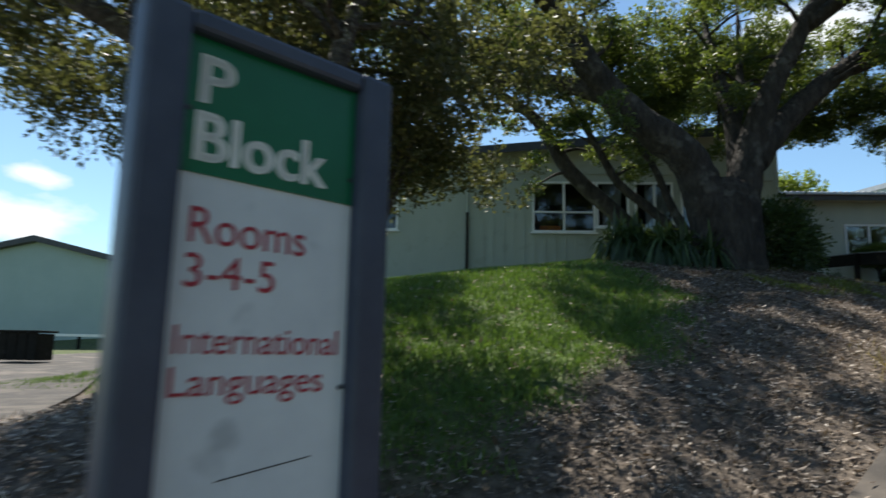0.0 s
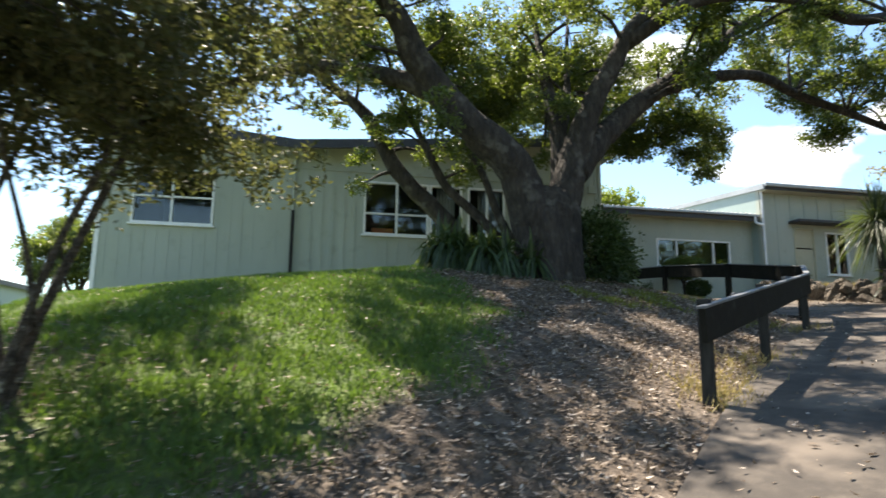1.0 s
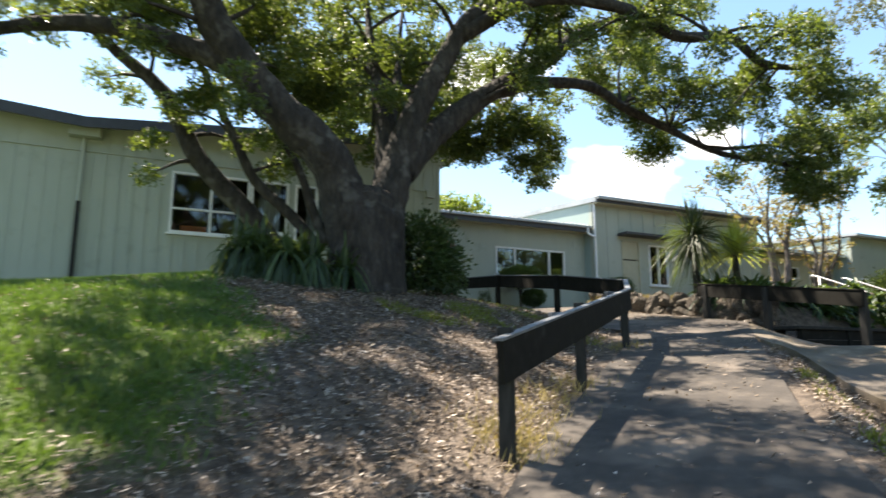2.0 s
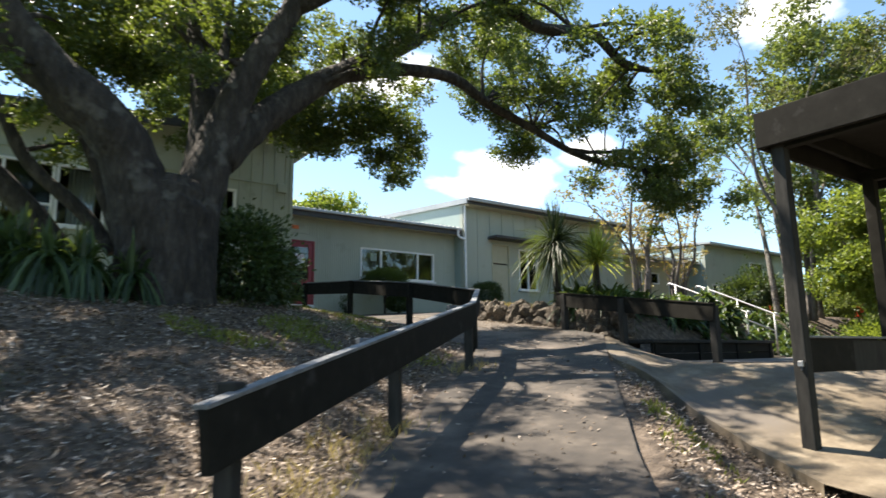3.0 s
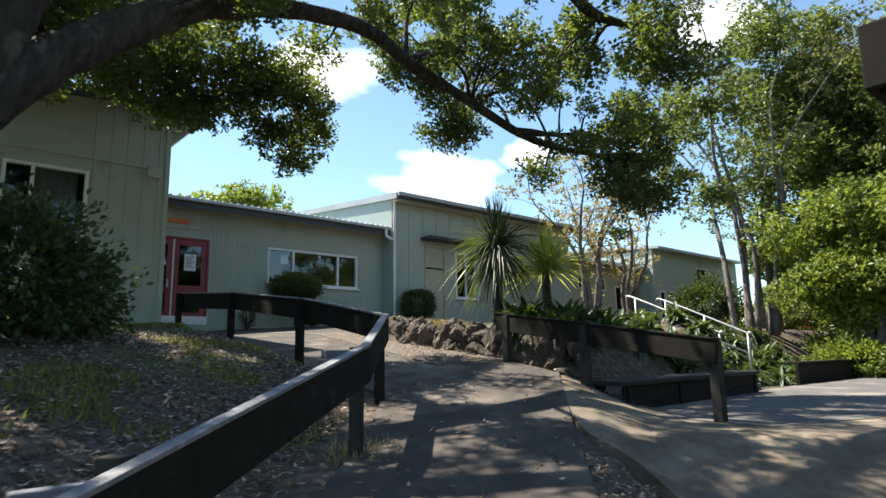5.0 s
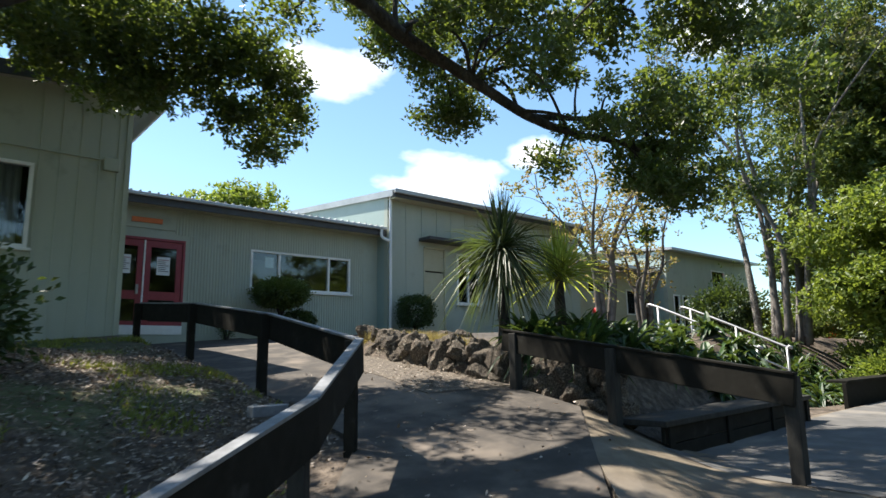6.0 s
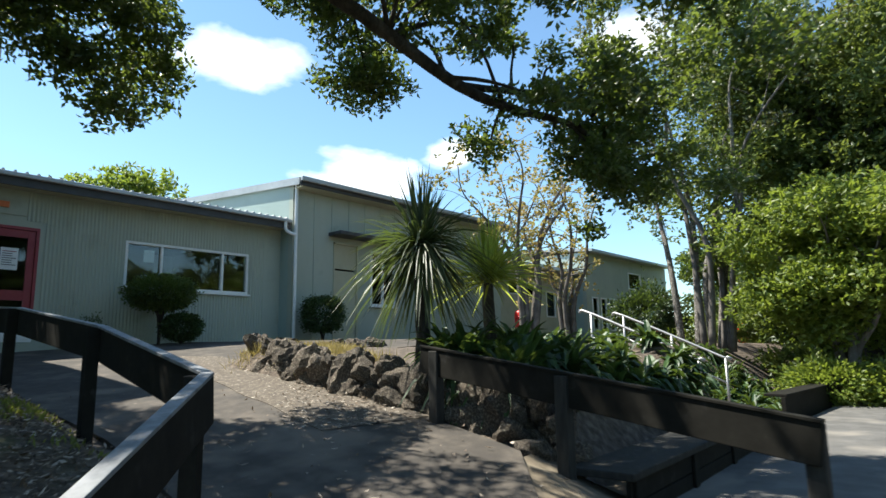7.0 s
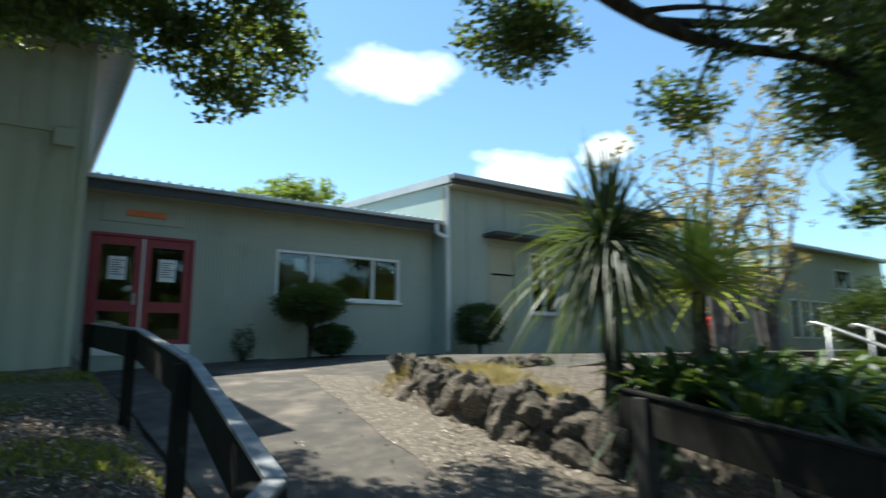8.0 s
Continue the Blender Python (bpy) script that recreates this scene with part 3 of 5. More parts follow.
for xa, xb in ((AX0 - 0.4, 0.75), (0.75, AX1 + 0.42)):
    part("roof", prism(bmesh.new(), [(xa, a_top(xa)), (xb, a_top(xb)), (xb, a_top(xb) + 0.1), (xa, a_top(xa) + 0.1)], AY - 0.42, AY + 9.4), ROOF, a_house)
    part("fascia", prism(bmesh.new(), [(xa, a_top(xa) - 0.12), (xb, a_top(xb) - 0.12), (xb, a_top(xb) + 0.13), (xa, a_top(xa) + 0.13)], AY - 0.46, AY - 0.424), DARK_TRIM, a_house, "dark painted fascia board")
part("soffit", boxed(AX1 + 0.004, AX1 + 0.418, AY - 0.4, AY + 9.3, a_top(AX1) - 0.06, a_top(AX1) - 0.02), WHITE, a_house, "white painted soffit")
part("verge", boxed(AX1 + 0.422, AX1 + 0.46, AY - 0.46, AY + 9.4, a_top(AX1) - 0.3, a_top(AX1) + 0.14), WHITE, a_house)
for bx0, bx1, out in ((-3.9, 0.6, 0.009), (0.9, 9.7, 0.02)):
    battens(a_house, bx0, bx1, 0.3, AY, 4.0, lambda x: 5.3 if any(h[0] - 0.05 < x < h[1] + 0.05 for h in a_holes) else a_top(x) - 0.01, GREEN_WALL, 0.035, proud=out)
bm = bmesh.new()
tube(bm, [(0.72, AY - 0.08, 6.0, 0.04), (0.72, AY - 0.08, 7.5, 0.04)], 10, 2, 0)
part("downpipe", bm, GREEN_WALL, a_house)
part("downpipe", tube(bmesh.new(), [(0.72, AY - 0.08, 3.9, 0.045), (0.72, AY - 0.08, 5.995, 0.045)], 10, 2, 0), POST_WOOD, a_house, "darker lower part of the downpipe")
part("rainwater_head", boxed(0.4, 1.06, AY - 0.26, AY, 7.5, 7.84, 0.01), GREEN_WALL, a_house)
part("vent_box", boxed(9.36, 9.62, AY - 0.07, AY, 7.02, 7.26, 0.01), GREEN_WALL, a_house)
part("band", boxed(-3.9, 9.6, AY - 0.035, AY + 0.002, 7.2, 7.235), GREEN_WALL, a_house)
window("white four-pane classroom window with dark glass", -3.36, -1.33, 5.46, 6.97, AY, (-2.38,), (6.2,))
window("white four-pane window with orange things inside", 2.63, 4.48, 5.44, 6.97, AY, (3.56,), (6.05,))
window("narrow white window beside the fig limbs", 4.5, 5.46, 5.6, 6.97, AY)
window("white window with pale curtain behind the fig", 5.62, 6.75, 5.44, 6.97, AY, (6.2,))
window("white window with pale curtains near the corner", 6.95, 8.33, 5.5, 6.95, AY, (7.42,))
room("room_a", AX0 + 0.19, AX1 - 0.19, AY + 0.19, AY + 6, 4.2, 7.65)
for cx0, cx1 in ((6.0, 6.7), (7.5, 8.2), (4.75, 5.3)):
    bm = bmesh.new()
    pts = [(cx0 + (cx1 - cx0) * k / 24, AY + 0.27 + 0.03 * math.sin(k * 1.6)) for k in range(25)]
    loft(bm, [[(x, y, z) for x, y in pts] + [(x, y + 0.012, z) for x, y in pts[::-1]] for z in (5.3, 6.95)])
    tagged(part("curtain", bm, CURTAIN), "pale hanging curtain inside a classroom window", "curtain", "classroom curtains")
tagged(part("storage_crate", boxed(2.9, 3.5, AY + 0.3, AY + 0.6, 5.35, 5.7, 0.02), ORANGE), "orange plastic crate on the inner sill", "crate")
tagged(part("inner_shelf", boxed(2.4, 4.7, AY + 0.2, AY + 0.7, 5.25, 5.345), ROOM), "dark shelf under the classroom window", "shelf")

# low corrugated link with the red double doors
CY, CX0, CX1 = 23.0, 9.7, 17.72
link = thing("link_block", "low sage corrugated-iron link building with charcoal fascia", "building")
c_holes = [(10.15, 12.0, 4.36, 6.53), (13.68, 16.75, 5.45, 6.5)]
bm = bmesh.new()
holed_wall(bm, CX0, CX1, 3.6, lambda x: 7.33, CY, CY + 0.18, c_holes)
part("wall", bm, GREEN_WALL, link)
bm = bmesh.new()
box(bm, CX0, CX1, CY + 8, CY + 8.2, 3.6, 7.39)
part("wall", bm, GREEN_WALL, link)


def corrugated(x0, x1, z0, z1, y, pitch=0.076, amp=0.011):
    n = int((x1 - x0) / pitch * 6)
    bm = bmesh.new()
    lo, hi = [], []
    for k in range(n + 1):
        x = x0 + (x1 - x0) * k / n
        yy = y - amp - amp * math.sin(2 * math.pi * (x - x0) / pitch)
        lo.append(bm.verts.new((x, yy, z0)))
        hi.append(bm.verts.new((x, yy, z1)))
    for k in range(n):
        bm.faces.new((lo[k], lo[k + 1], hi[k + 1], hi[k]))
    return bm


for xa, xb, za, zb in ((12.1, 13.62, 4.25, 7.26), (13.62, 16.81, 4.25, 5.39), (13.62, 16.81, 6.52, 7.26), (16.81, 17.2, 4.25, 7.26), (11.75, 12.1, 6.66, 7.26)):
    part("corrugated_sheet", corrugated(xa, xb, za, zb, CY - 0.004), GREEN_WALL, link, smooth=True)
part("trim", boxed(10.3, 11.74, CY - 0.03, CY + 0.002, 6.75, 7.22, 0.006), GREEN_WALL, link)
part("baseboard", boxed(CX0, CX1, CY - 0.04, CY + 0.01, 3.8, 4.25), GREEN_WALL, link)
part("roof", prism(bmesh.new(), [(CX0, 7.4), (CX1 - 0.02, 7.4), (CX1 - 0.02, 7.5), (CX0, 7.5)], CY - 0.48, CY + 8.4), ROOF, link)
bm = bmesh.new()
x = CX0 + 0.05
while x < CX1 - 0.1:
    tube(bm, [(x, CY - 0.55, 7.51, 0.03), (x, CY + 8.3, 7.51, 0.03)], 6, 1, 0)
    x += 0.2
part("roof_ribs", bm, ROOF, link)
part("fascia", boxed(CX0 + 0.1, CX1 - 0.03, CY - 0.5, CY - 0.46, 7.24, 7.44), DARK_TRIM, link, "dark fascia board under the gutter")
part("gutter", boxed(CX0 + 0.1, CX1 - 0.03, CY - 0.6, CY - 0.502, 7.4, 7.49, 0.02), ROOF, link)
part("soffit", boxed(CX0 + 0.1, CX1 - 0.03, CY - 0.46, CY, 7.27, 7.31), CREAM_WALL, link)
window("wide white three-light window reflecting trees", 13.68, 16.75, 5.45, 6.5, CY, (14.5, 16.03))
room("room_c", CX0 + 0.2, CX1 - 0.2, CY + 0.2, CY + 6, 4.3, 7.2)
for k, (px, pz) in enumerate(((14.24, 6.2), (14.2, 5.62))):
    tagged(part("notice", boxed(px - 0.12, px + 0.12, CY + 0.05, CY + 0.056, pz - 0.14, pz + 0.14), PAPER), "white paper notice stuck inside the window", "notice", "window notices")

doors = thing("double_door", "dark red double doors with glass panels and notices", "door", (11.07, CY, 4.45), kind="structure")
bm = bmesh.new()
box(bm, -0.92, 0.93, -0.03, 0.12, 2.02, 2.08, 0.005)
box(bm, -0.92, -0.86, -0.03, 0.12, 0, 2.02, 0.005)
box(bm, 0.87, 0.93, -0.03, 0.12, 0, 2.02, 0.005)
part("door_frame", bm, RED, doors)
part("threshold", boxed(-0.92, 0.93, -0.06, 0.12, -0.22, -0.004, 0.008), WHITE, doors, "white painted threshold board")
for sx in (-1, 1):
    a, c = (-0.855, -0.02) if sx < 0 else (0.02, 0.865)
    leaf = part("door_leaf", box(box(box(box(box(bmesh.new(), a, a + 0.13, 0.0, 0.05, 0, 2.015, 0.004), c - 0.13, c, 0.0, 0.05, 0, 2.015, 0.004), a + 0.13, c - 0.13, 0.001, 0.049, 1.86, 2.014), a + 0.13, c - 0.13, 0.001, 0.049, 0.6, 0.8), a + 0.13, c - 0.13, 0.001, 0.049, 0.0, 0.09), RED, doors)
    for z0, z1 in ((0.8, 1.86), (0.09, 0.6)):
        g = part("pane", boxed(a + 0.13, c - 0.13, 0.022, 0.028, z0, z1), GLASS, leaf)
        g.visible_shadow = False
    nt = part("notice", boxed((a + c) / 2 - 0.15, (a + c) / 2 + 0.15, 0.012, 0.018, 1.2, 1.64), PAPER, leaf, "white paper notice")
    for q in range(7):
        part("writing_bar", boxed((a + c) / 2 - 0.12, (a + c) / 2 + (0.05 if q % 3 else 0.12), 0.008, 0.0118, 1.56 - q * 0.045, 1.575 - q * 0.045), DARK_TRIM if q else RED, nt)
part("astragal", boxed(-0.018, 0.018, -0.02, 0.05, 0, 2.015, 0.004), WHITE, doors, "pale steel meeting strip")
part("door_handle", boxed(-0.16, -0.1, -0.05, 0.0, 0.72, 0.95, 0.015), STEEL, doors)
tagged(part("name_board", boxed(10.73, 11.42, CY - 0.06, CY - 0.032, 6.88, 7.0, 0.004), ORANGE), "small orange-red name board above the doors", "sign")
meter = thing("tap_box", "small white wall tap and pipe beside the doors", "tap", (9.93, CY, 4.5))
part("pipe", tube(bmesh.new(), [(0, -0.05, -0.3, 0.015), (0, -0.05, 0.3, 0.015)], 8, 1, 0), STEEL, meter)
part("valve", boxed(-0.05, 0.05, -0.11, 0.0, 0.28, 0.4, 0.015), STEEL, meter)

# taller block with board-and-batten front
BY, BX0, BX1, BZ = 22.45, 17.72, 27.0, 8.45
hall = thing("hall_block", "pale green board-and-batten classroom block with white downpipe", "building")
b_holes = [(19.1, 20.0, 4.2, 7.05), (20.5, 21.5, 5.3, 6.95)]
bm = bmesh.new()
holed_wall(bm, BX0, BX1, 3.6, lambda x: BZ, BY, BY + 0.18, b_holes)
part("wall", bm, GREEN_WALL, hall)


def yz_prism(bm, poly, x0, x1):
    a = [bm.verts.new((x0, y, z)) for y, z in poly]
    c = [bm.verts.new((x1, y, z)) for y, z in poly]
    n = len(poly)
    bm.faces.new(a)
    bm.faces.new(c[::-1])
    for k in range(n):
        bm.faces.new((a[k], c[k], c[(k + 1) % n], a[(k + 1) % n]))
    return bm


for xa in (BX0, BX1 - 0.18):
    part("wall", yz_prism(bmesh.new(), [(BY + 0.18, 3.6), (BY + 9, 3.6), (BY + 9, 9.35), (BY + 0.18, BZ)], xa, xa + 0.18), PALE_WALL, hall)
part("roof", yz_prism(bmesh.new(), [(BY - 0.4, BZ), (BY + 9.3, BZ + 0.84), (BY + 9.3, BZ + 0.96), (BY - 0.4, BZ + 0.12)], BX0 - 0.06, BX1 + 0.1), ROOF, hall)
part("fascia", boxed(BX0 - 0.06, BX1 + 0.1, BY - 0.45, BY - 0.404, BZ - 0.08, BZ + 0.13), DARK_TRIM, hall)
part("gutter", boxed(BX0 - 0.1, BX1 + 0.1, BY - 0.56, BY - 0.455, BZ + 0.02, BZ + 0.15, 0.02), ROOF, hall)
part("barge_board", yz_prism(bmesh.new(), [(BY - 0.4, BZ - 0.06), (BY + 9.3, BZ + 0.78), (BY + 9.3, BZ + 0.98), (BY - 0.4, BZ + 0.14)], BX0 - 0.1, BX0 - 0.064), ROOF, hall)
part("soffit", boxed(BX0, BX1, BY - 0.4, BY, BZ - 0.1, BZ - 0.06), CREAM_WALL, hall)
for k in range(15):
    x = 18.43 + 0.62 * k
    if x < BX1:
        if 18.95 < x < 21.6:
            part("batten", boxed(x - 0.025, x + 0.025, BY - 0.022, BY + 0.003, 7.32, BZ - 0.1), GREEN_WALL, hall)
        else:
            part("batten", boxed(x - 0.025, x + 0.025, BY - 0.022, BY + 0.003, 4.2, BZ - 0.1), GREEN_WALL, hall)
bm = bmesh.new()
tube(bm, [(17.76, BY - 0.1, 8.5, 0.045), (17.76, BY - 0.1, 6.3, 0.045), (17.76, BY - 0.1, 4.3, 0.045)], 10, 2, 0)
part("downpipe", bm, WHITE, hall, "white plastic downpipe")
bm = bmesh.new()
tube(bm, [(17.5, CY - 0.55, 7.42, 0.045), (17.5, CY - 0.56, 7.2, 0.045), (17.62, BY - 0.08, 7.1, 0.045), (17.75, BY - 0.1, 7.08, 0.045)], 10, 3, 0)
part("downpipe", bm, WHITE, hall)
part("canopy", boxed(18.92, 21.6, BY - 0.55, BY, 7.2, 7.3, 0.01), DARK_TRIM, hall, "thin dark door canopy")
room("room_b", BX0 + 0.2, BX1 - 0.2, BY + 0.2, BY + 6, 4.25, 8.4)
bdoor = thing("door", "cream timber door under the thin canopy", "door", (19.55, BY, 4.2), kind="structure")
part("door_frame", box(box(box(bmesh.new(), -0.45, -0.4, -0.03, 0.1, 0, 2.8), 0.4, 0.45, -0.03, 0.1, 0, 2.8), -0.4, 0.4, -0.03, 0.1, 2.8, 2.85), CREAM_WALL, bdoor)
part("door_leaf", boxed(-0.4, 0.4, 0.03, 0.08, 0.02, 2.05, 0.006), CREAM_WALL, bdoor)
part("overpanel", boxed(-0.4, 0.4, 0.02, 0.08, 2.1, 2.8, 0.006), CREAM_WALL, bdoor)
window("pale window beside the cream door", 20.5, 21.5, 5.3, 6.95, BY, (21.0,))

# farther blocks
far = thing("far_classroom", "low shaded classroom with white eave farther along", "building")
f_holes = [(28.2, 28.9, 5.4, 6.6), (29.6, 30.4, 6.3, 6.9), (31.0, 31.8, 6.3, 6.9), (32.6, 33.4, 5.4, 6.6)]
part("wall", holed_wall(bmesh.new(), 27.0, 34.5, 3.6, lambda x: 7.5, 24.0, 24.2, f_holes), CREAM_WALL, far)
part("roof", yz_prism(bmesh.new(), [(23.3, 7.5), (31, 8.1), (31, 8.22), (23.3, 7.62)], 27.05, 34.5), ROOF, far)
part("gutter", boxed(27.1, 34.5, 23.2, 23.296, 7.46, 7.62, 0.02), WHITE, far)
for h in f_holes:
    window("small far classroom window", *h, 24.0, sill=False, group="far windows")
room("room_d", 27.2, 34.3, 24.2, 28, 4.3, 7.4)
e_house = thing("end_block", "far pale green end block with flat roof", "building")
e_holes = [(35.0 + 0.85 * k, 35.6 + 0.85 * k, 4.8, 6.4) for k in range(4)] + [(39.0, 40.5, 7.0, 7.9)]
part("wall", holed_wall(bmesh.new(), 34.5, 44, 3.6, lambda x: 8.5, 22.95, 23.15, e_holes), GREEN_WALL, e_house)
part("wall", boxed(34.5, 34.7, 23.15, 32, 3.6, 8.5), PALE_WALL, e_house)
part("roof", yz_prism(bmesh.new(), [(22.5, 8.5), (32, 9.3), (32, 9.42), (22.5, 8.62)], 34.4, 44.2), ROOF, e_house)
for h in e_holes:
    window("far tall classroom window", *h, 22.95, sill=False, group="far windows")
room("room_e", 34.8, 43.8, 23.2, 27, 4.3, 8.3)

# gabled building down to the west
west = thing("west_building", "pale blue-green gabled building with dark roof edge", "building")
part("wall", prism(bmesh.new(), [(-22.5, 1.4), (-13.4, 1.4), (-13.4, 5.25), (-17.6, 6.25), (-22.5, 5.2)], 27.0, 27.2), PALE_WALL, west)
part("wall", boxed(-13.6, -13.4, 27.2, 40, 1.4, 5.3), PALE_WALL, west)
part("roof", prism(bmesh.new(), [(-22.9, 5.1), (-17.6, 6.25), (-13.1, 5.2), (-13.1, 5.42), (-17.6, 6.5), (-22.9, 5.35)], 26.7, 40), DARK_TRIM, west)

wb = thing("timber_seat_box", "dark timber box seat beside the drive", "bench", (-9.4, 15.6, 1.6))
for k in range(4):
    part("slat", boxed(-0.45 + k * 0.235, -0.235 + k * 0.235, -0.3, -0.26, 0, 0.62, 0.01), BLACK_WOOD, wb)
part("body", boxed(-0.45, 0.48, -0.259, 0.3, 0.0, 0.6, 0.02), BLACK_WOOD, wb)
part("lid", boxed(-0.5, 0.53, -0.34, 0.34, 0.622, 0.67, 0.01), BLACK_WOOD, wb)
wr = thing("low_rail", "low pale painted rail in front of the west building", "fence")
part("rail", boxed(-22, -9, 24.9, 25.0, 2.25, 2.35, 0.01), WHITE, wr)
for k in range(6):
    part("post", boxed(-21 + k * 2.3, -20.9 + k * 2.3, 24.9, 25.0, 1.2, 2.25, 0.01), BLACK_WOOD, wr)

# ---- timber rails ----
rail = thing("timber_rail", "dark stained timber rail along the path, worn pale on top", "fence")
posts = [(4.66, 7.2), (6.5, 8.78), (8.66, 10.55), (9.9, 12.0), (10.12, 14.25), (10.14, 16.75), (9.92, 18.78)]
tops = [2.7, 3.06, 3.46, 3.83, 4.19, 4.49, 4.63]
for (x, y), z in zip(posts, tops):
    g = ground_z(x, y)
    yaw = math.degrees(math.atan2(4.8, 5.3)) if y < 12.1 else 90
    p = part("post", boxed(-0.05, 0.05, -0.05, 0.05, g - 0.3, z - 0.02, 0.008), POST_WOOD if y < 12 else BLACK_WOOD, rail)
    p.matrix_basis = pose(x, y, 0, 0, 0, yaw)
ext = (4.42, 7.02, 2.6)
line = [ext] + [(x, y, z) for (x, y), z in zip(posts, tops)][2:]
off = 0.075
for p, q in zip(line, line[1:]):
    d = (Vector(q) - Vector(p)).normalized()
    nrm = Vector((d.y, -d.x, 0)).normalized() * off
    part("plank", beam(Vector(p) + nrm - Vector((0, 0, 0.02)), Vector(q) + nrm + d * 0.02 - Vector((0, 0, 0.02)), 0.05, 0.28), BLACK_WOOD, rail)
    part("cap", beam(Vector(p) + nrm * 0.9, Vector(q) + nrm * 0.9, 0.075, 0.022, 0.004), GREY_WOOD, rail, "worn pale capping strip")
part("stub", boxed(8.42, 8.64, 10.62, 10.7, 3.36, 3.42, 0.006), GREY_WOOD, rail, "short sawn-off board end")
part("stub", boxed(6.2, 6.45, 8.85, 8.92, 2.88, 2.94, 0.006), GREY_WOOD, rail, "short sawn-off board end")
rail2 = thing("timber_rail", "black stained timber rail beside the garden steps", "fence")
posts2 = [(12.72, 12.72), (12.55, 11.2), (12.45, 9.45)]
tops2 = [3.95, 3.74, 3.49]
for (x, y), z in zip(posts2, tops2):
    part("post", boxed(x - 0.055, x + 0.055, y - 0.055, y + 0.055, ground_z(x, y) - 0.3, z - 0.02, 0.008), POST_WOOD, rail2)
p, q = Vector((12.74, 12.92, 3.97)), Vector((12.38, 9.38, 3.48))
part("plank", beam(p, q, 0.05, 0.25), BLACK_WOOD, rail2)
part("cap", beam(p + Vector((0, 0, 0.022)), q + Vector((0, 0, 0.022)), 0.075, 0.022, 0.004), BLACK_WOOD, rail2)

# ---- bench box, steps, handrail ----
bench = thing("timber_bench", "black timber box bench against the garden", "bench", (12.7, 10.75, 2.53))
part("seat", boxed(-0.05, 4.6, -0.05, 0.5, 0.42, 0.48, 0.01, Matrix.Rotation(radians(4), 4, "Z")), POST_WOOD, bench)
for k in range(3):
    part("board", boxed(0, 4.55, 0, 0.04, -0.1 + k * 0.175, 0.065 + k * 0.175, 0.006, Matrix.Rotation(radians(4), 4, "Z")), BLACK_WOOD, bench)
for k in range(4):
    part("upright", boxed(0.05 + k * 1.45, 0.17 + k * 1.45, -0.03, -0.001, -0.1, 0.42, 0.006, Matrix.Rotation(radians(4), 4, "Z")), BLACK_WOOD, bench)
part("end_board", boxed(4.51, 4.55, 0.04, 0.45, -0.1, 0.42, 0.006, Matrix.Rotation(radians(4), 4, "Z")), BLACK_WOOD, bench)
bench2 = thing("retaining_box", "dark timber retaining edge below the flax bed", "planter", (20.4, 11.5, 2.55))
part("board", boxed(0, 4.5, 0, 0.08, -0.1, 0.5, 0.01), BLACK_WOOD, bench2)
part("cap", boxed(0, 4.5, -0.03, 0.35, 0.5, 0.55, 0.01), BLACK_WOOD, bench2)
stairs = thing("garden_steps", "concrete steps up to the terrace", "steps", (18.7, 12.1, 2.5))
for k in range(8):
    part("step", boxed(0, 1.2, k * 0.28, 2.4, k * 0.17, k * 0.17 + 0.168, 0.008), CONCRETE, stairs)
for hx in (18.62, 19.95):
    hr = thing("handrail", "galvanised tube handrail beside the garden steps", "handrail", group="step handrails")
    b0, b1 = Vector((hx, 12.3, 2.85)), Vector((hx, 14.2, 3.7))
    up = Vector((0, 0, 0.88))
    part("top_rail", tube(bmesh.new(), [(*(b0 + up * 0.05), 0.024), (*(b0 + up * 0.97), 0.024), (*(b0 + up + Vector((0, 0.05, 0.02))), 0.024), (*(b1 + up), 0.024), (*(b1 + up + Vector((0, 0.25, 0.02))), 0.024)], 10, 4, 0), STEEL, hr, smooth=True)
    part("lower_rail", tube(bmesh.new(), [(*(b0 + up * 0.5), 0.02), (*(b1 + up * 0.5), 0.02)], 8, 1, 0), STEEL, hr, smooth=True)
    for f in (0.0, 0.5, 1.0):
        c = b0.lerp(b1, f)
        part("post", tube(bmesh.new(), [(c.x, c.y, c.z - 0.3, 0.024), (c.x, c.y, c.z + 0.88, 0.024)], 10, 1, 0), STEEL, hr, smooth=True)

# ---- shelter ----
sh = thing("shelter", "black stained timber shelter with deep fascia", "shelter")
for x, y in ((9.75, 7.0), (11.8, 7.0), (9.75, 3.7), (11.8, 3.7)):
    part("post", boxed(x - 0.06, x + 0.06, y - 0.06, y + 0.06, ground_z(x, y) - 0.2, 4.75, 0.008), POST_WOOD if (x < 10 and y > 5) else BLACK_WOOD, sh)
part("fascia", boxed(9.6, 9.65, 3.4, 7.15, 4.72, 5.08, 0.008), BLACK_WOOD, sh)
part("fascia", boxed(9.65, 12.4, 7.1, 7.15, 4.72, 5.08, 0.008), BLACK_WOOD, sh)
part("fascia", boxed(9.65, 12.4, 3.4, 3.45, 4.72, 5.08, 0.008), BLACK_WOOD, sh)
part("fascia", boxed(12.35, 12.4, 3.45, 7.1, 4.72, 5.08, 0.008), BLACK_WOOD, sh)
part("roof", boxed(9.65, 12.35, 3.45, 7.1, 5.0, 5.06), BLACK_WOOD, sh)
for k in range(5):
    part("rafter", boxed(9.66, 12.34, 3.9 + k * 0.75, 3.95 + k * 0.75, 4.82, 4.998, 0.005), BLACK_WOOD, sh)
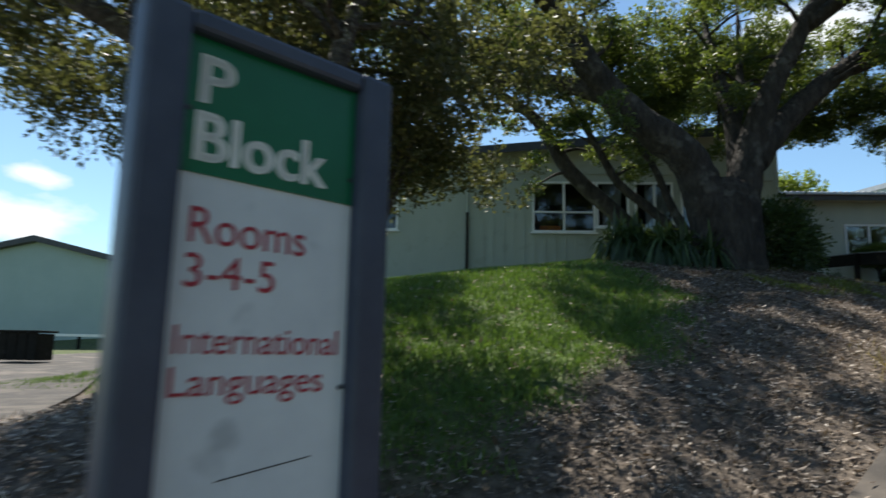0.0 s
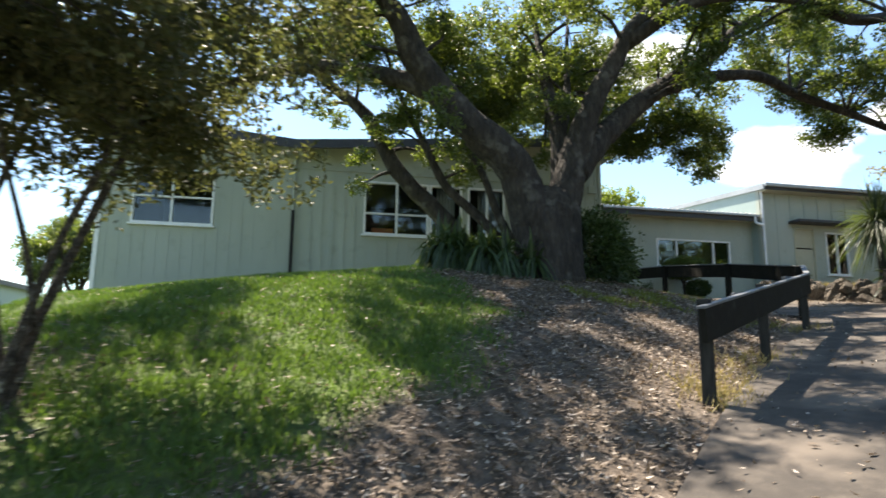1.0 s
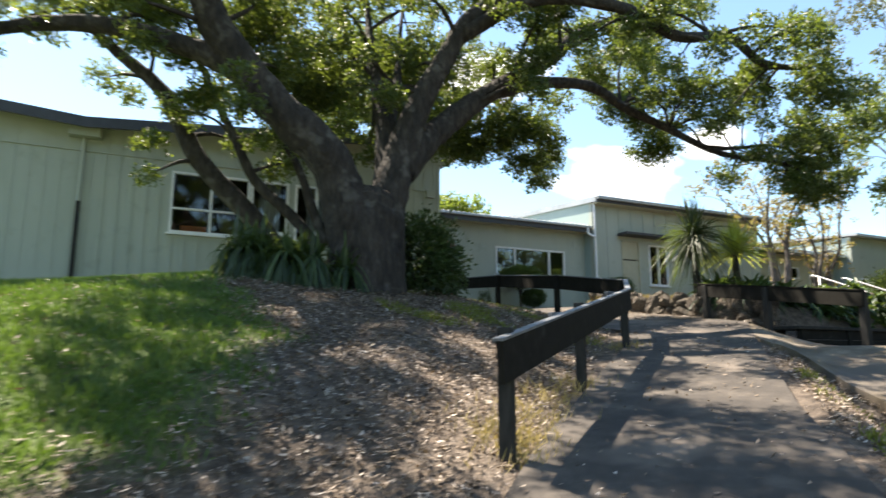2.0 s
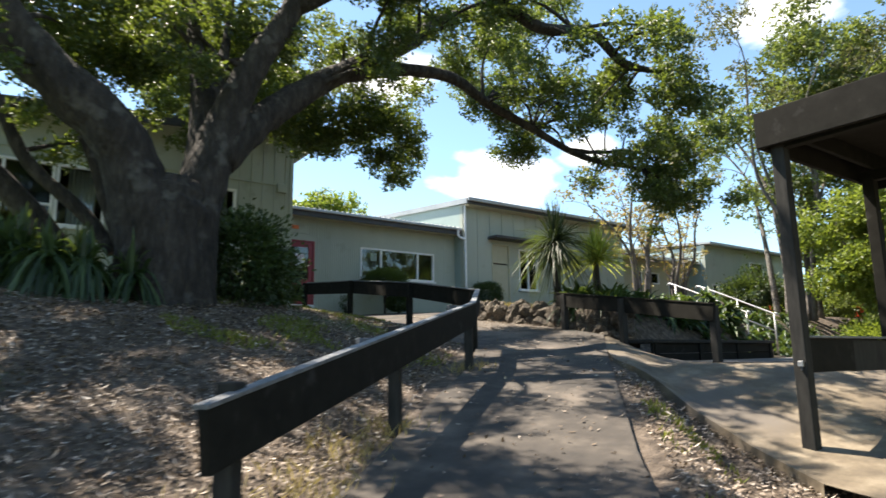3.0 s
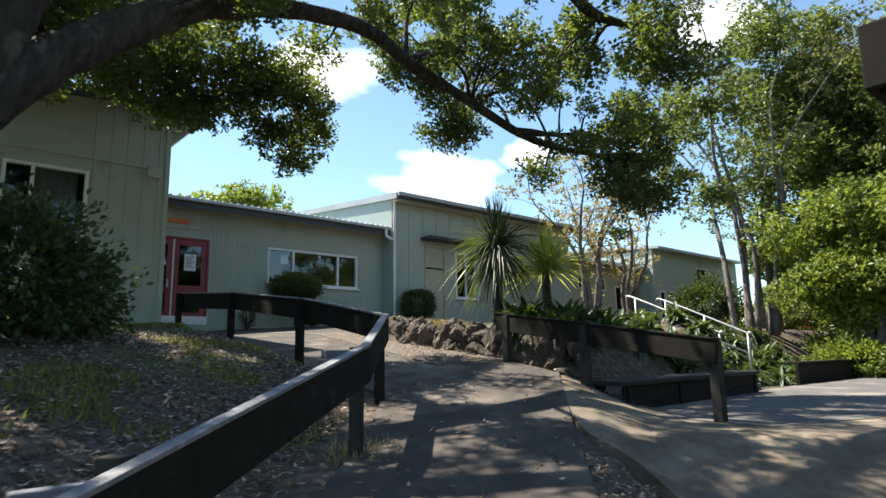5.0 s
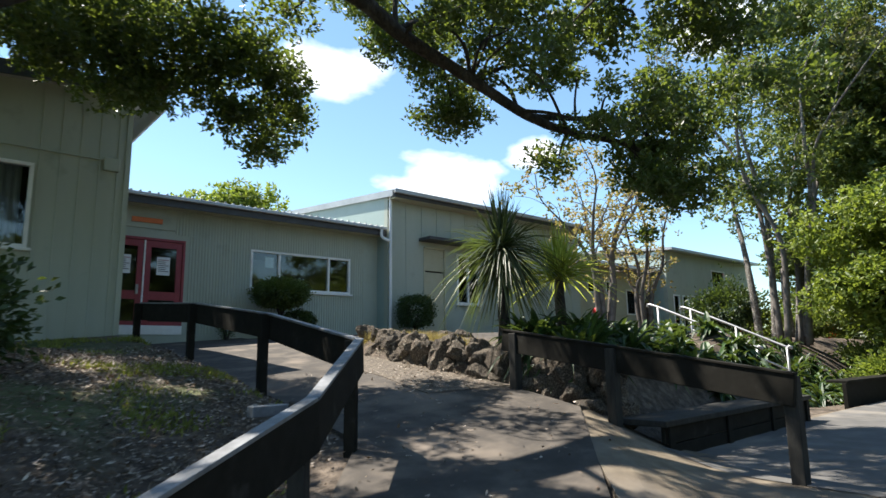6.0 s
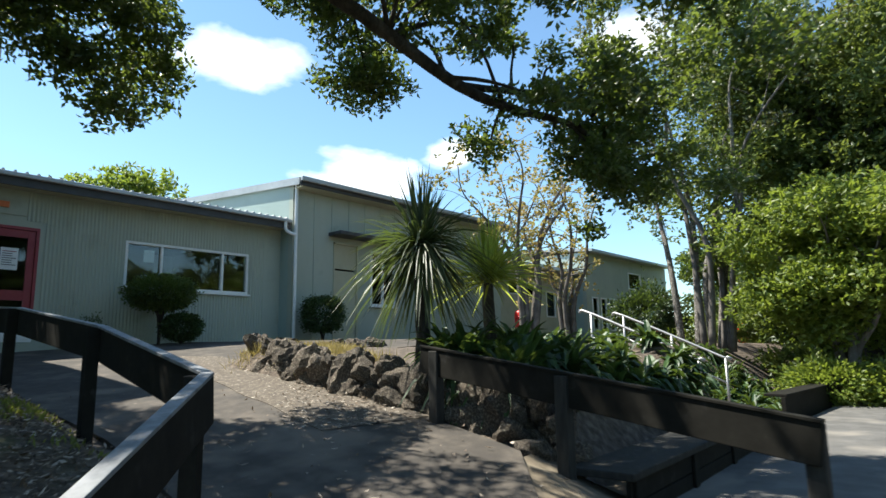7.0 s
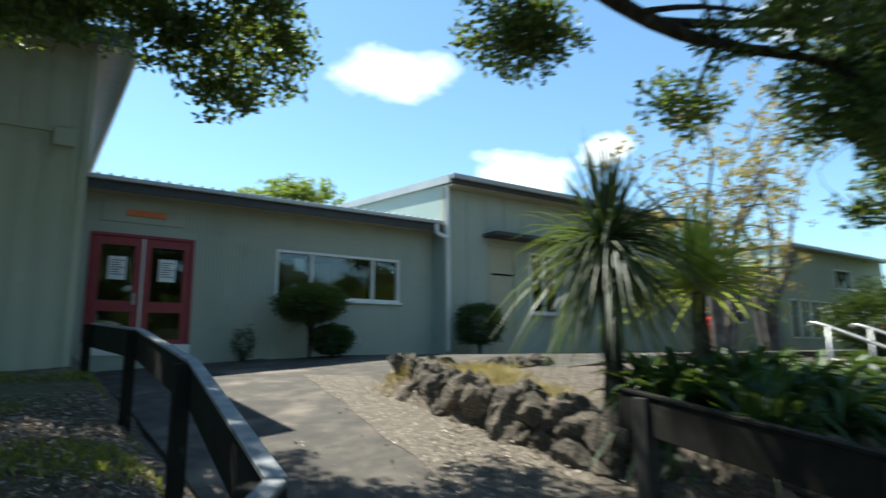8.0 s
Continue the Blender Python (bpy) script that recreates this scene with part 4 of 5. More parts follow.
for x in (9.75, 11.8):
    part("bearer", boxed(x - 0.05, x + 0.05, 3.46, 7.09, 4.7, 4.818, 0.005), BLACK_WOOD, sh)
part("bolt", boxed(9.665, 9.69, 6.96, 7.01, 2.645, 2.7, 0.006), STEEL, sh)
part("latch", boxed(9.672, 9.688, 6.975, 6.992, 2.61, 2.645, 0.003), DARK_TRIM, sh)
part("plank", boxed(9.815, 10.75, 6.96, 7.03, 2.59, 2.9, 0.008), BLACK_WOOD, sh)
part("plank", boxed(10.756, 11.735, 6.965, 7.035, 2.58, 2.89, 0.008), POST_WOOD, sh)
part("cap", boxed(9.815, 11.735, 6.94, 7.06, 2.904, 2.925, 0.004), GREY_WOOD, sh, "worn pale capping strip")

# ---- sign ----
sd = Vector((0.52 - 0.099, 3.1 - 2.646, 0)).normalized()
sg = thing("block_sign", "green and white school block sign in a blue-grey frame", "sign", (0.099, 2.646, 0), rz=math.degrees(math.atan2(sd.y, sd.x)))
SW, ST = 0.6, 2.68
part("panel", boxed(0.07, SW - 0.07, -0.01, 0.02, 0.9, ST - 0.045), SIGN_WHITE, sg, "dusty white sign panel")
part("header_panel", boxed(0.07, SW - 0.07, -0.014, -0.0101, 2.338, ST - 0.045), SIGN_GREEN, sg, "green header panel")
for a, c in ((-0.022, 0.072), (SW - 0.098, SW)):
    part("post", boxed(a, c, -0.045, 0.04, 0.1, ST, 0.014), SIGN_FRAME, sg)
part("top_rail", boxed(0.072, SW - 0.098, -0.043, 0.038, ST - 0.05, ST - 0.002, 0.012), SIGN_FRAME, sg)
part("bottom_rail", boxed(0.072, SW - 0.098, -0.043, 0.038, 0.85, 0.92, 0.012), SIGN_FRAME, sg)
for q_, (sx, sz) in enumerate(((0.085, 2.47), (SW - 0.108, 2.4), (SW - 0.11, 1.9))):
    part("screw", tube(bmesh.new(), [(sx, -0.018, sz, 0.006), (sx, -0.01, sz, 0.006)], 8, 1, 0), DARK_TRIM, sg)
part("scratch", boxed(0.2, 0.42, -0.0108, -0.0101, 1.735, 1.738, 0, Matrix.Translation((0.3, 0, 1.73)) @ Matrix.Rotation(radians(-7), 4, "Y") @ Matrix.Translation((-0.3, 0, -1.73))), DARK_TRIM, sg, "dark scratch across the panel")


def words(body, wide, cap, x, z, mat, bold=0.0):
    """Lettering of a given width and capital height."""
    cu = bpy.data.curves.new("lettering", "FONT")
    cu.body, cu.size, cu.extrude, cu.offset = body, 0.1, 0.0008, bold
    ob = new("lettering", cu)
    me = bpy.data.meshes.new_from_object(ob)
    bpy.data.objects.remove(ob)
    xs = [v.co.x for v in me.vertices]
    me.materials.append(mat)
    o = new("lettering", me)
    o.parent = sg
    o.matrix_basis = pose(x, -0.0155 if mat is WHITE else -0.0115, z, 90) @ Matrix.Diagonal((wide / (max(xs) - min(xs)), cap / 0.0705, 1, 1)) @ Matrix.Translation((-min(xs), 0, 0))
    return o


words("P", 0.075, 0.104, 0.102, 2.49, WHITE, 0.0012)
words("P", 0.075, 0.104, 0.106, 2.492, WHITE, 0.0012)
words("Block", 0.32, 0.104, 0.1, 2.366, WHITE, 0.0012)
words("Block", 0.32, 0.104, 0.105, 2.368, WHITE, 0.0012)
words("Rooms", 0.27, 0.076, 0.107, 2.196, SIGN_RED)
words("3-4-5", 0.2, 0.07, 0.104, 2.106, SIGN_RED)
words("International", 0.385, 0.058, 0.094, 1.974, SIGN_RED)
words("Languages", 0.35, 0.058, 0.091, 1.892, SIGN_RED)


# ---- trees ----
def grow(bm, limbs, rnd, twigs, clumps, spread=1.0, every=0.9, start=0.35, reach=(0.7, 1.5), lift=0.25, size=(0.35, 0.6)):
    """Side branches along limbs, each ending in a clump of leaves."""
    for pts, leafy in limbs:
        sm = smooth_path(pts, 6)
        if not leafy:
            continue
        first = int(len(sm) * start)
        acc = 0.0
        for i in range(max(first, 1), len(sm)):
            acc += float(np.linalg.norm(sm[i][:3] - sm[i - 1][:3]))
            if acc < every * rnd.uniform(0.6, 1.3):
                continue
            acc = 0.0
            for _ in range(rnd.choice((1, 2, 2))):
                d = Vector((rnd.gauss(0, 1), rnd.gauss(0, 1), rnd.gauss(lift, 0.6))).normalized()
                ln = rnd.uniform(*reach) * spread
                o = Vector(sm[i][:3])
                mid = o + d * ln * 0.5 + Vector((rnd.gauss(0, 0.08), rnd.gauss(0, 0.08), 0.1))
                end = o + d * ln
                r0 = min(sm[i][3] * 0.45, 0.05)
                tube(bm, [(*o, r0), (*mid, r0 * 0.7), (*end, 0.008)], 5, 3, 0.05)
                clumps.append((*end, rnd.uniform(*size)))
                clumps.append((*(mid.lerp(end, 0.5) + Vector((rnd.gauss(0, 0.25), rnd.gauss(0, 0.25), rnd.gauss(0.05, 0.2)))), rnd.uniform(*size) * 0.8))
        e = sm[-1]
        clumps.append((e[0], e[1], e[2], rnd.uniform(*size)))


def tree(name, label, limbs, bark, leaf, seed, density, leaf_size, sides=10, extra=(), kind="tree", **kw):
    t = thing(name, label, kind)
    rnd = random.Random(seed)
    bm = bmesh.new()
    for k, (pts, leafy) in enumerate(limbs):
        tube(bm, pts, sides if pts[0][3] > 0.08 else 7, 6, 0.16, k * 3.1)
    clumps = []
    grow(bm, limbs, rnd, None, clumps, **kw)
    bones = [tuple(p) for pts, leafy in limbs for p in smooth_path(pts, 6)]
    for c in extra:
        clumps.append(c)
        bn = np.array(bones)
        near = np.argsort(np.linalg.norm(bn[:, :3] - np.array(c[:3]), axis=1) + (bn[:, 3] > 0.2) * 1.5)
        o = bn[near[rnd.randrange(min(5, len(near)))]]
        r0 = min(0.03, float(o[3]) * 0.6)
        far = float(np.linalg.norm(o[:3] - np.array(c[:3])))
        bow = [(rnd.gauss(0, 0.12) * far, rnd.gauss(0, 0.12) * far, rnd.uniform(0.0, 0.16) * far) for _ in range(2)]
        m1, m2 = ([o[k] + (c[k] - o[k]) * f + w[k] for k in range(3)] for f, w in zip((0.35, 0.7), bow))
        tube(bm, [(*o[:3], r0), (*m1, r0 * 0.75), (*m2, r0 * 0.5), (*c[:3], 0.006)], 5, 3, 0.1)
        bones += [(*m1, r0 * 0.75), (*m2, r0 * 0.6)]
    part("trunk", bm, bark, t, smooth=True)
    pos, al, ac = clump_leaves(clumps, density, *leaf_size)
    cards("crown", pos, al, ac, leaf, t)
    return t


def droop(n, a, c, r, rnd, sag=0.3):
    """Clumps strung between two places."""
    out = []
    for k in range(n):
        f = (k + 0.5) / n
        out.append(tuple(a[i] + (c[i] - a[i]) * f + rnd.gauss(0, sag) for i in range(3)) + (rnd.uniform(r * 0.7, r * 1.2),))
    return out


rn = random.Random(11)
fig_limbs = [
    ([(5.4, 12.95, 3.0, 0.85), (5.4, 12.95, 3.55, 0.64), (5.43, 12.95, 4.2, 0.53), (5.48, 12.95, 4.75, 0.5), (5.55, 12.98, 5.15, 0.36)], False),
    ([(5.7, 12.75, 2.9, 0.5), (5.78, 12.8, 3.6, 0.32), (5.85, 12.95, 4.4, 0.3), (5.95, 13.05, 5.2, 0.27)], False),
    ([(4.9, 12.75, 2.9, 0.42), (5.05, 12.8, 3.6, 0.3), (5.15, 12.85, 4.3, 0.3), (5.0, 12.85, 5.0, 0.3)], False),
    ([(5.3, 12.93, 4.2, 0.42), (5.0, 12.85, 5.2, 0.37), (4.68, 12.8, 5.72, 0.35), (3.76, 12.9, 6.55, 0.3), (3.0, 12.9, 7.5, 0.26), (2.65, 12.8, 8.2, 0.2), (1.9, 12.7, 9.0, 0.13), (0.9, 12.5, 9.8, 0.05)], True),
    ([(3.45, 12.93, 6.85, 0.22), (2.68, 13.1, 7.15, 0.17), (1.59, 13.3, 7.35, 0.14), (0.72, 13.5, 7.3, 0.11), (-0.27, 13.6, 7.0, 0.08), (-1.8, 13.8, 6.95, 0.03)], True),
    ([(4.75, 14.5, 3.6, 0.24), (4.1, 14.7, 4.74, 0.19), (3.0, 15.0, 5.96, 0.17), (2.32, 15.3, 7.26, 0.14), (1.54, 15.5, 7.95, 0.1), (0.4, 15.6, 8.9, 0.04)], True),
    ([(5.0, 14.0, 4.3, 0.11), (4.6, 14.2, 4.85, 0.1), (3.89, 14.3, 5.52, 0.09), (3.46, 14.4, 6.39, 0.075), (3.01, 14.5, 7.3, 0.055), (2.6, 14.6, 8.5, 0.025)], True),
    ([(5.05, 13.8, 4.4, 0.1), (4.85, 14.0, 5.0, 0.085), (4.6, 14.1, 5.75, 0.07), (4.23, 14.2, 6.5, 0.055), (3.9, 14.3, 7.8, 0.025)], False),
    ([(5.7, 13.0, 4.4, 0.36), (6.03, 13.1, 5.6, 0.31), (6.26, 13.1, 6.33, 0.26), (6.57, 13.0, 7.16, 0.21), (6.94, 12.9, 7.84, 0.18), (7.2, 12.8, 8.41, 0.16), (7.77, 12.7, 9.05, 0.12), (9.0, 12.3, 9.9, 0.05)], True),
    ([(5.85, 13.05, 5.0, 0.22), (5.95, 13.4, 6.3, 0.17), (5.93, 13.7, 7.2, 0.14), (5.91, 14.2, 8.4, 0.1), (6.0, 14.8, 9.8, 0.04)], True),
    ([(5.96, 13.4, 6.4, 0.12), (6.3, 13.8, 7.3, 0.09), (6.55, 14.3, 8.8, 0.05), (6.9, 15.0, 10.2, 0.02)], True),
    ([(6.1, 13.1, 5.6, 0.28), (6.73, 13.3, 6.35, 0.25), (7.35, 13.45, 6.95, 0.22), (8.0, 13.6, 7.5, 0.2), (8.9, 13.7, 8.16, 0.17), (9.98, 13.8, 8.94, 0.14), (10.6, 13.9, 9.6, 0.1), (12.0, 13.6, 10.4, 0.04)], True),
    ([(8.4, 13.65, 7.75, 0.16), (9.6, 13.75, 8.2, 0.13), (10.88, 13.8, 8.38, 0.115), (11.77, 13.7, 7.98, 0.1), (12.6, 13.5, 7.65, 0.085), (13.6, 13.1, 7.1, 0.07), (14.15, 12.7, 6.85, 0.055), (14.9, 12.2, 6.65, 0.035), (15.6, 11.6, 5.9, 0.012)], True),
    ([(13.6, 13.1, 7.1, 0.05), (14.3, 12.8, 7.15, 0.042), (15.0, 12.4, 7.15, 0.034), (15.6, 12.0, 6.6, 0.012)], False),
    ([(7.1, 12.85, 8.2, 0.15), (8.4, 12.2, 8.95, 0.13), (9.9, 11.7, 8.9, 0.11), (10.9, 11.3, 8.35, 0.1), (11.9, 11.0, 8.42, 0.09), (12.54, 10.8, 7.92, 0.075), (13.6, 10.6, 7.95, 0.03)], True),
    ([(11.8, 13.7, 7.95, 0.05), (12.2, 14.0, 8.5, 0.04), (12.9, 14.3, 8.3, 0.03), (13.3, 14.4, 7.5, 0.012)], True),
]
# extra leaf clumps, many out of view, added along the sun's way to shade the ground
shade_cover = []
for x0, x1, y0, y1, z0, z1, many, r0, r1 in ((-5.0, 2.2, 9.8, 15.5, 8.2, 9.8, 30, 0.5, 0.8), (1.5, 5.0, 10.5, 14.5, 8.8, 10.4, 13, 0.4, 0.7), (3.0, 6.2, 8.8, 12.5, 8.9, 10.2, 20, 0.35, 0.65),
                                             (6.2, 9.5, 10.5, 14.5, 9.1, 10.6, 17, 0.3, 0.6), (5.6, 9.4, 18.6, 21.5, 9.0, 10.2, 46, 0.24, 0.5), (6.0, 9.6, 15.6, 18.8, 8.2, 9.8, 66, 0.26, 0.52),
                                             (8.0, 13.5, 10.5, 14.5, 9.2, 10.8, 15, 0.3, 0.6), (10.5, 14.5, 13.8, 17.0, 9.4, 10.8, 32, 0.26, 0.5), (12.6, 15.0, 14.3, 16.3, 10.4, 11.4, 16, 0.26, 0.5),
                                             (-4.6, 1.6, 8.3, 11.6, 8.2, 9.4, 15, 0.4, 0.7), (3.4, 7.4, 15.0, 17.0, 8.0, 9.6, 22, 0.35, 0.6), (4.3, 6.6, 14.6, 16.5, 6.9, 8.2, 15, 0.3, 0.5)):
    for k in range(many):
        shade_cover.append((rn.uniform(x0, x1), rn.uniform(y0, y1), rn.uniform(z0, z1), rn.uniform(r0, r1)))
rl = random.Random(77)
shade_cover += [(rl.uniform(-4.6, 1.8), rl.uniform(8.6, 13.5), rl.uniform(8.4, 9.6), rl.uniform(0.5, 0.8)) for k in range(13)]
fig_extra = (shade_cover + droop(18, (9.3, 15.5, 8.2), (10.9, 15.6, 7.3), 0.5, rn, 0.35) + droop(7, (10.0, 15.3, 7.0), (10.6, 15.4, 6.75), 0.3, rn, 0.15)
             + droop(8, (12.9, 14.4, 8.2), (13.4, 14.3, 7.2), 0.45, rn, 0.3) + droop(26, (14.8, 12.1, 7.5), (15.6, 11.5, 5.6), 0.34, rn, 0.42) + droop(16, (12.4, 12.9, 8.1), (14.8, 12.4, 8.2), 0.36, rn, 0.45) + droop(9, (14.6, 12.2, 8.0), (16.0, 11.8, 7.2), 0.36, rn, 0.35) + droop(10, (8.5, 16.3, 7.7), (9.6, 16.7, 7.3), 0.42, rn, 0.22)
             + droop(8, (11.2, 12.0, 8.2), (13.6, 11.5, 7.4), 0.38, rn, 0.4) + droop(8, (13.2, 10.3, 7.6), (14.4, 10.1, 7.2), 0.45, rn, 0.25)
             + droop(14, (3.3, 14.8, 8.6), (5.8, 15.2, 8.2), 0.6, rn, 0.5) + droop(14, (6.5, 15.0, 7.2), (9.6, 15.6, 8.0), 0.55, rn, 0.4))
tree("fig_tree", "broad old evergreen tree with thick spreading limbs", fig_limbs, BARK, LEAF, 3, 440, (0.09, 0.046), 14, fig_extra, every=0.75, start=0.3, size=(0.27, 0.5))

near_limbs = [
    ([(0.2, 4.5, 0.6, 0.17), (0.19, 4.5, 1.2, 0.125), (0.16, 4.52, 1.8, 0.115), (0.1, 4.55, 2.25, 0.12)], False),
    ([(0.04, 4.55, 2.1, 0.11), (-0.2, 4.6, 2.5, 0.1), (-0.5, 4.6, 3.0, 0.085), (-1.0, 4.6, 3.6, 0.07), (-1.9, 4.5, 4.05, 0.05), (-2.9, 4.4, 4.3, 0.02)], True),
    ([(0.08, 4.55, 2.1, 0.11), (0.06, 4.6, 2.7, 0.085), (0.0, 4.68, 3.4, 0.065), (0.12, 5.0, 4.2, 0.045), (0.4, 5.6, 4.7, 0.02)], True),
    ([(0.1, 4.65, 2.6, 0.06), (0.0, 5.1, 3.3, 0.055), (-0.3, 5.7, 4.0, 0.04), (-0.6, 6.4, 4.5, 0.02)], True),
]
near_extra = ([(rn.uniform(-2.6, 1.5), rn.uniform(5.6, 7.6), rn.uniform(3.6, 4.9), rn.uniform(0.3, 0.5)) for k in range(64)]
              + [(rn.uniform(-1.9, 0.5), rn.uniform(6.2, 7.8), rn.uniform(3.5, 4.1), rn.uniform(0.22, 0.38)) for k in range(16)]
              + [(rn.uniform(-3.0, 0.6), rn.uniform(4.4, 5.6), rn.uniform(3.7, 4.9), rn.uniform(0.3, 0.48)) for k in range(34)]
              # unseen clumps above the camera's start, added to block sky and sun
              + [(rn.uniform(-2.5, 2.6), rn.uniform(2.0, 5.0), rn.uniform(4.6, 5.8), rn.uniform(0.35, 0.55)) for k in range(26)])
tree("small_tree", "small dense evergreen with lichen-spotted trunk by the sign", near_limbs, PALE_BARK, LEAF_BROWN, 5, 480, (0.062, 0.03), 12, near_extra, every=0.5, start=0.5, reach=(0.4, 0.8), size=(0.25, 0.42))

stem_limbs = [([(-0.38, 6.52, 1.75, 0.037), (-0.28, 6.5, 2.2, 0.031), (-0.1, 6.45, 2.8, 0.025), (0.12, 6.45, 3.4, 0.019), (0.2, 6.5, 4.0, 0.009)], True),
              ([(-0.42, 6.55, 1.75, 0.034), (-0.5, 6.5, 2.3, 0.028), (-0.5, 6.45, 2.9, 0.025), (-0.35, 6.45, 3.5, 0.015), (-0.3, 6.5, 4.2, 0.007)], True),
              ([(-0.2, 6.55, 2.3, 0.022), (-0.25, 6.4, 2.8, 0.019), (-0.4, 6.3, 3.4, 0.012), (-0.5, 6.3, 4.0, 0.006)], True),
              ([(-0.36, 6.55, 1.7, 0.050), (-0.42, 6.6, 2.2, 0.043), (-0.6, 6.7, 2.9, 0.034), (-0.75, 6.8, 3.7, 0.025), (-0.8, 6.9, 4.6, 0.012)], True),
              ([(-0.34, 6.55, 1.75, 0.043), (-0.2, 6.6, 2.4, 0.034), (0.05, 6.6, 3.1, 0.028), (0.3, 6.7, 3.9, 0.019), (0.5, 6.8, 4.6, 0.009)], True),
              ([(-0.4, 6.55, 1.8, 0.037), (-0.7, 6.5, 2.5, 0.028), (-1.1, 6.5, 3.2, 0.022), (-1.5, 6.6, 4.2, 0.009)], True)]
tree("small_tree", "slender several-stemmed evergreen on the lawn edge", stem_limbs, PALE_BARK, LEAF_BROWN, 6, 420, (0.06, 0.03), 9, droop(22, (-2.0, 6.9, 4.2), (1.0, 7.4, 4.5), 0.42, rn, 0.35), every=0.5, start=0.6, reach=(0.4, 0.9), size=(0.25, 0.4))


def wild(x, y, z, h, n, seed, spread=0.5, r=0.3, fork=0.25, foot=0.15):
    """Limbs of a tree that forks from its base."""
    q = random.Random(seed)
    out = []
    for k in range(n):
        a = 2 * math.pi * (k + q.random() * 0.6) / n
        w = spread * q.uniform(0.5, 1.2)
        hh = h * q.uniform(0.75, 1.05)
        pts = [(x + foot * math.cos(a), y + foot * math.sin(a), z - 0.3, r)]
        for f in (fork, 0.45, 0.65, 0.85, 1.0):
            pts.append((x + foot * math.cos(a) + math.cos(a) * w * hh * (f * max(f - fork * 0.7, 0.02)) ** 0.8 + q.gauss(0, 0.028 * h * (0.35 + f)), y + foot * math.sin(a) + math.sin(a) * w * hh * (f * max(f - fork * 0.7, 0.02)) ** 0.8 + q.gauss(0, 0.028 * h * (0.35 + f)), z + hh * f, max(r * (1 - f * 0.93), 0.015)))
        out.append((pts, True))
    return out


UP = 4.1
tree("tall_tree", "tall open evergreen with pale forked trunks behind the steps", wild(27.5, 15.2, UP, 10.5, 5, 21, 0.36, 0.13, 0.22, 0.85), LICHEN_BARK, LEAF_OLIVE, 22, 52, (0.16, 0.085), 8, [(27.0, 13.6, 6.6, 0.8), *[(rn.uniform(25.4, 28.0), rn.uniform(13.2, 16.4), rn.uniform(6.2, 9.2), rn.uniform(0.5, 0.85)) for k in range(16)], (26.4, 14.2, 7.3, 0.8), (26.2, 15.0, 8.4, 0.7), (28.0, 14.0, 7.9, 0.8), (26.8, 13.4, 9.2, 0.7)], every=1.1, start=0.4, reach=(0.8, 1.8), size=(0.5, 1.0))
tree("tall_tree", "tall open evergreen with thin bare upper twigs", wild(26.2, 14.4, UP, 10.0, 5, 31, 0.4, 0.1, 0.25, 0.4), GREY_BARK, LEAF_BROWN, 32, 50, (0.14, 0.07), 8, every=1.5, start=0.55, reach=(0.8, 1.5), size=(0.4, 0.85))
tree("bare_tree", "slender spring tree with sparse yellowing leaves", wild(22.5, 18.2, UP, 6.2, 6, 41, 0.42, 0.1), GREY_BARK, LEAF_YELLOW, 42, 16, (0.12, 0.07), 7, every=0.5, start=0.3, reach=(0.5, 1.1), size=(0.35, 0.6))
tree("bare_tree", "slender spring tree with few small leaves", wild(26.5, 19.3, UP, 5.6, 5, 45, 0.4, 0.1), GREY_BARK, LEAF_YELLOW, 46, 14, (0.12, 0.07), 7, every=0.5, start=0.3, reach=(0.5, 1.1), size=(0.35, 0.6))
tree("bushy_tree", "dense lime green bushy tree beside the courtyard", wild(25.6, 11.3, 2.9, 4.3, 9, 51, 0.48, 0.12), GREY_BARK, LEAF_LIME, 52, 130, (0.15, 0.075), 7, every=0.7, start=0.3, reach=(0.7, 1.3), size=(0.6, 1.0))
tree("tall_tree", "tall dark evergreen over the courtyard edge", wild(29.0, 11.0, 2.9, 11.5, 7, 61, 0.3, 0.26), BARK, LEAF_OLIVE, 62, 110, (0.17, 0.085), 8, [(rn.uniform(26.8, 31.0), rn.uniform(9.0, 13.2), rn.uniform(7.2, 13.0), rn.uniform(0.7, 1.2)) for k in range(34)], every=1.1, start=0.3, reach=(1.0, 2.0), size=(0.9, 1.5))
for k, (fx, fy, fh) in enumerate(((33, 11.5, 5.0), (36, 8.5, 6.5), (31, 6.5, 6.0), (43, 18.5, 5.5), (46, 12, 8.0), (29.5, 9.5, 4.2), (36.2, 14.5, 4.6), (34.9, 13.9, 4.8))):
    tree("bushy_tree", "dense dark green tree closing the far side of the grounds", wild(fx, fy, 3.2, fh, 6, 400 + k, 0.45, 0.14), BARK, LEAF, 410 + k, 55, (0.24, 0.13), 7, every=0.9, start=0.12, reach=(0.8, 1.6), size=(0.9, 1.4))
for k, (fx, fy, fh) in enumerate(((16, -6, 7.5), (21.5, -4.5, 8.0), (27, -4, 7.0), (32.5, -1, 8.0), (10, -9, 8.5))):
    tree("bushy_tree", "dense green tree on the south side, mirrored in the windows", wild(fx, fy, 1.6, fh, 6, 500 + k, 0.45, 0.16), BARK, LEAF_OLIVE, 510 + k, 40, (0.28, 0.15), 7, every=0.9, start=0.15, reach=(0.8, 1.6), size=(0.9, 1.4))
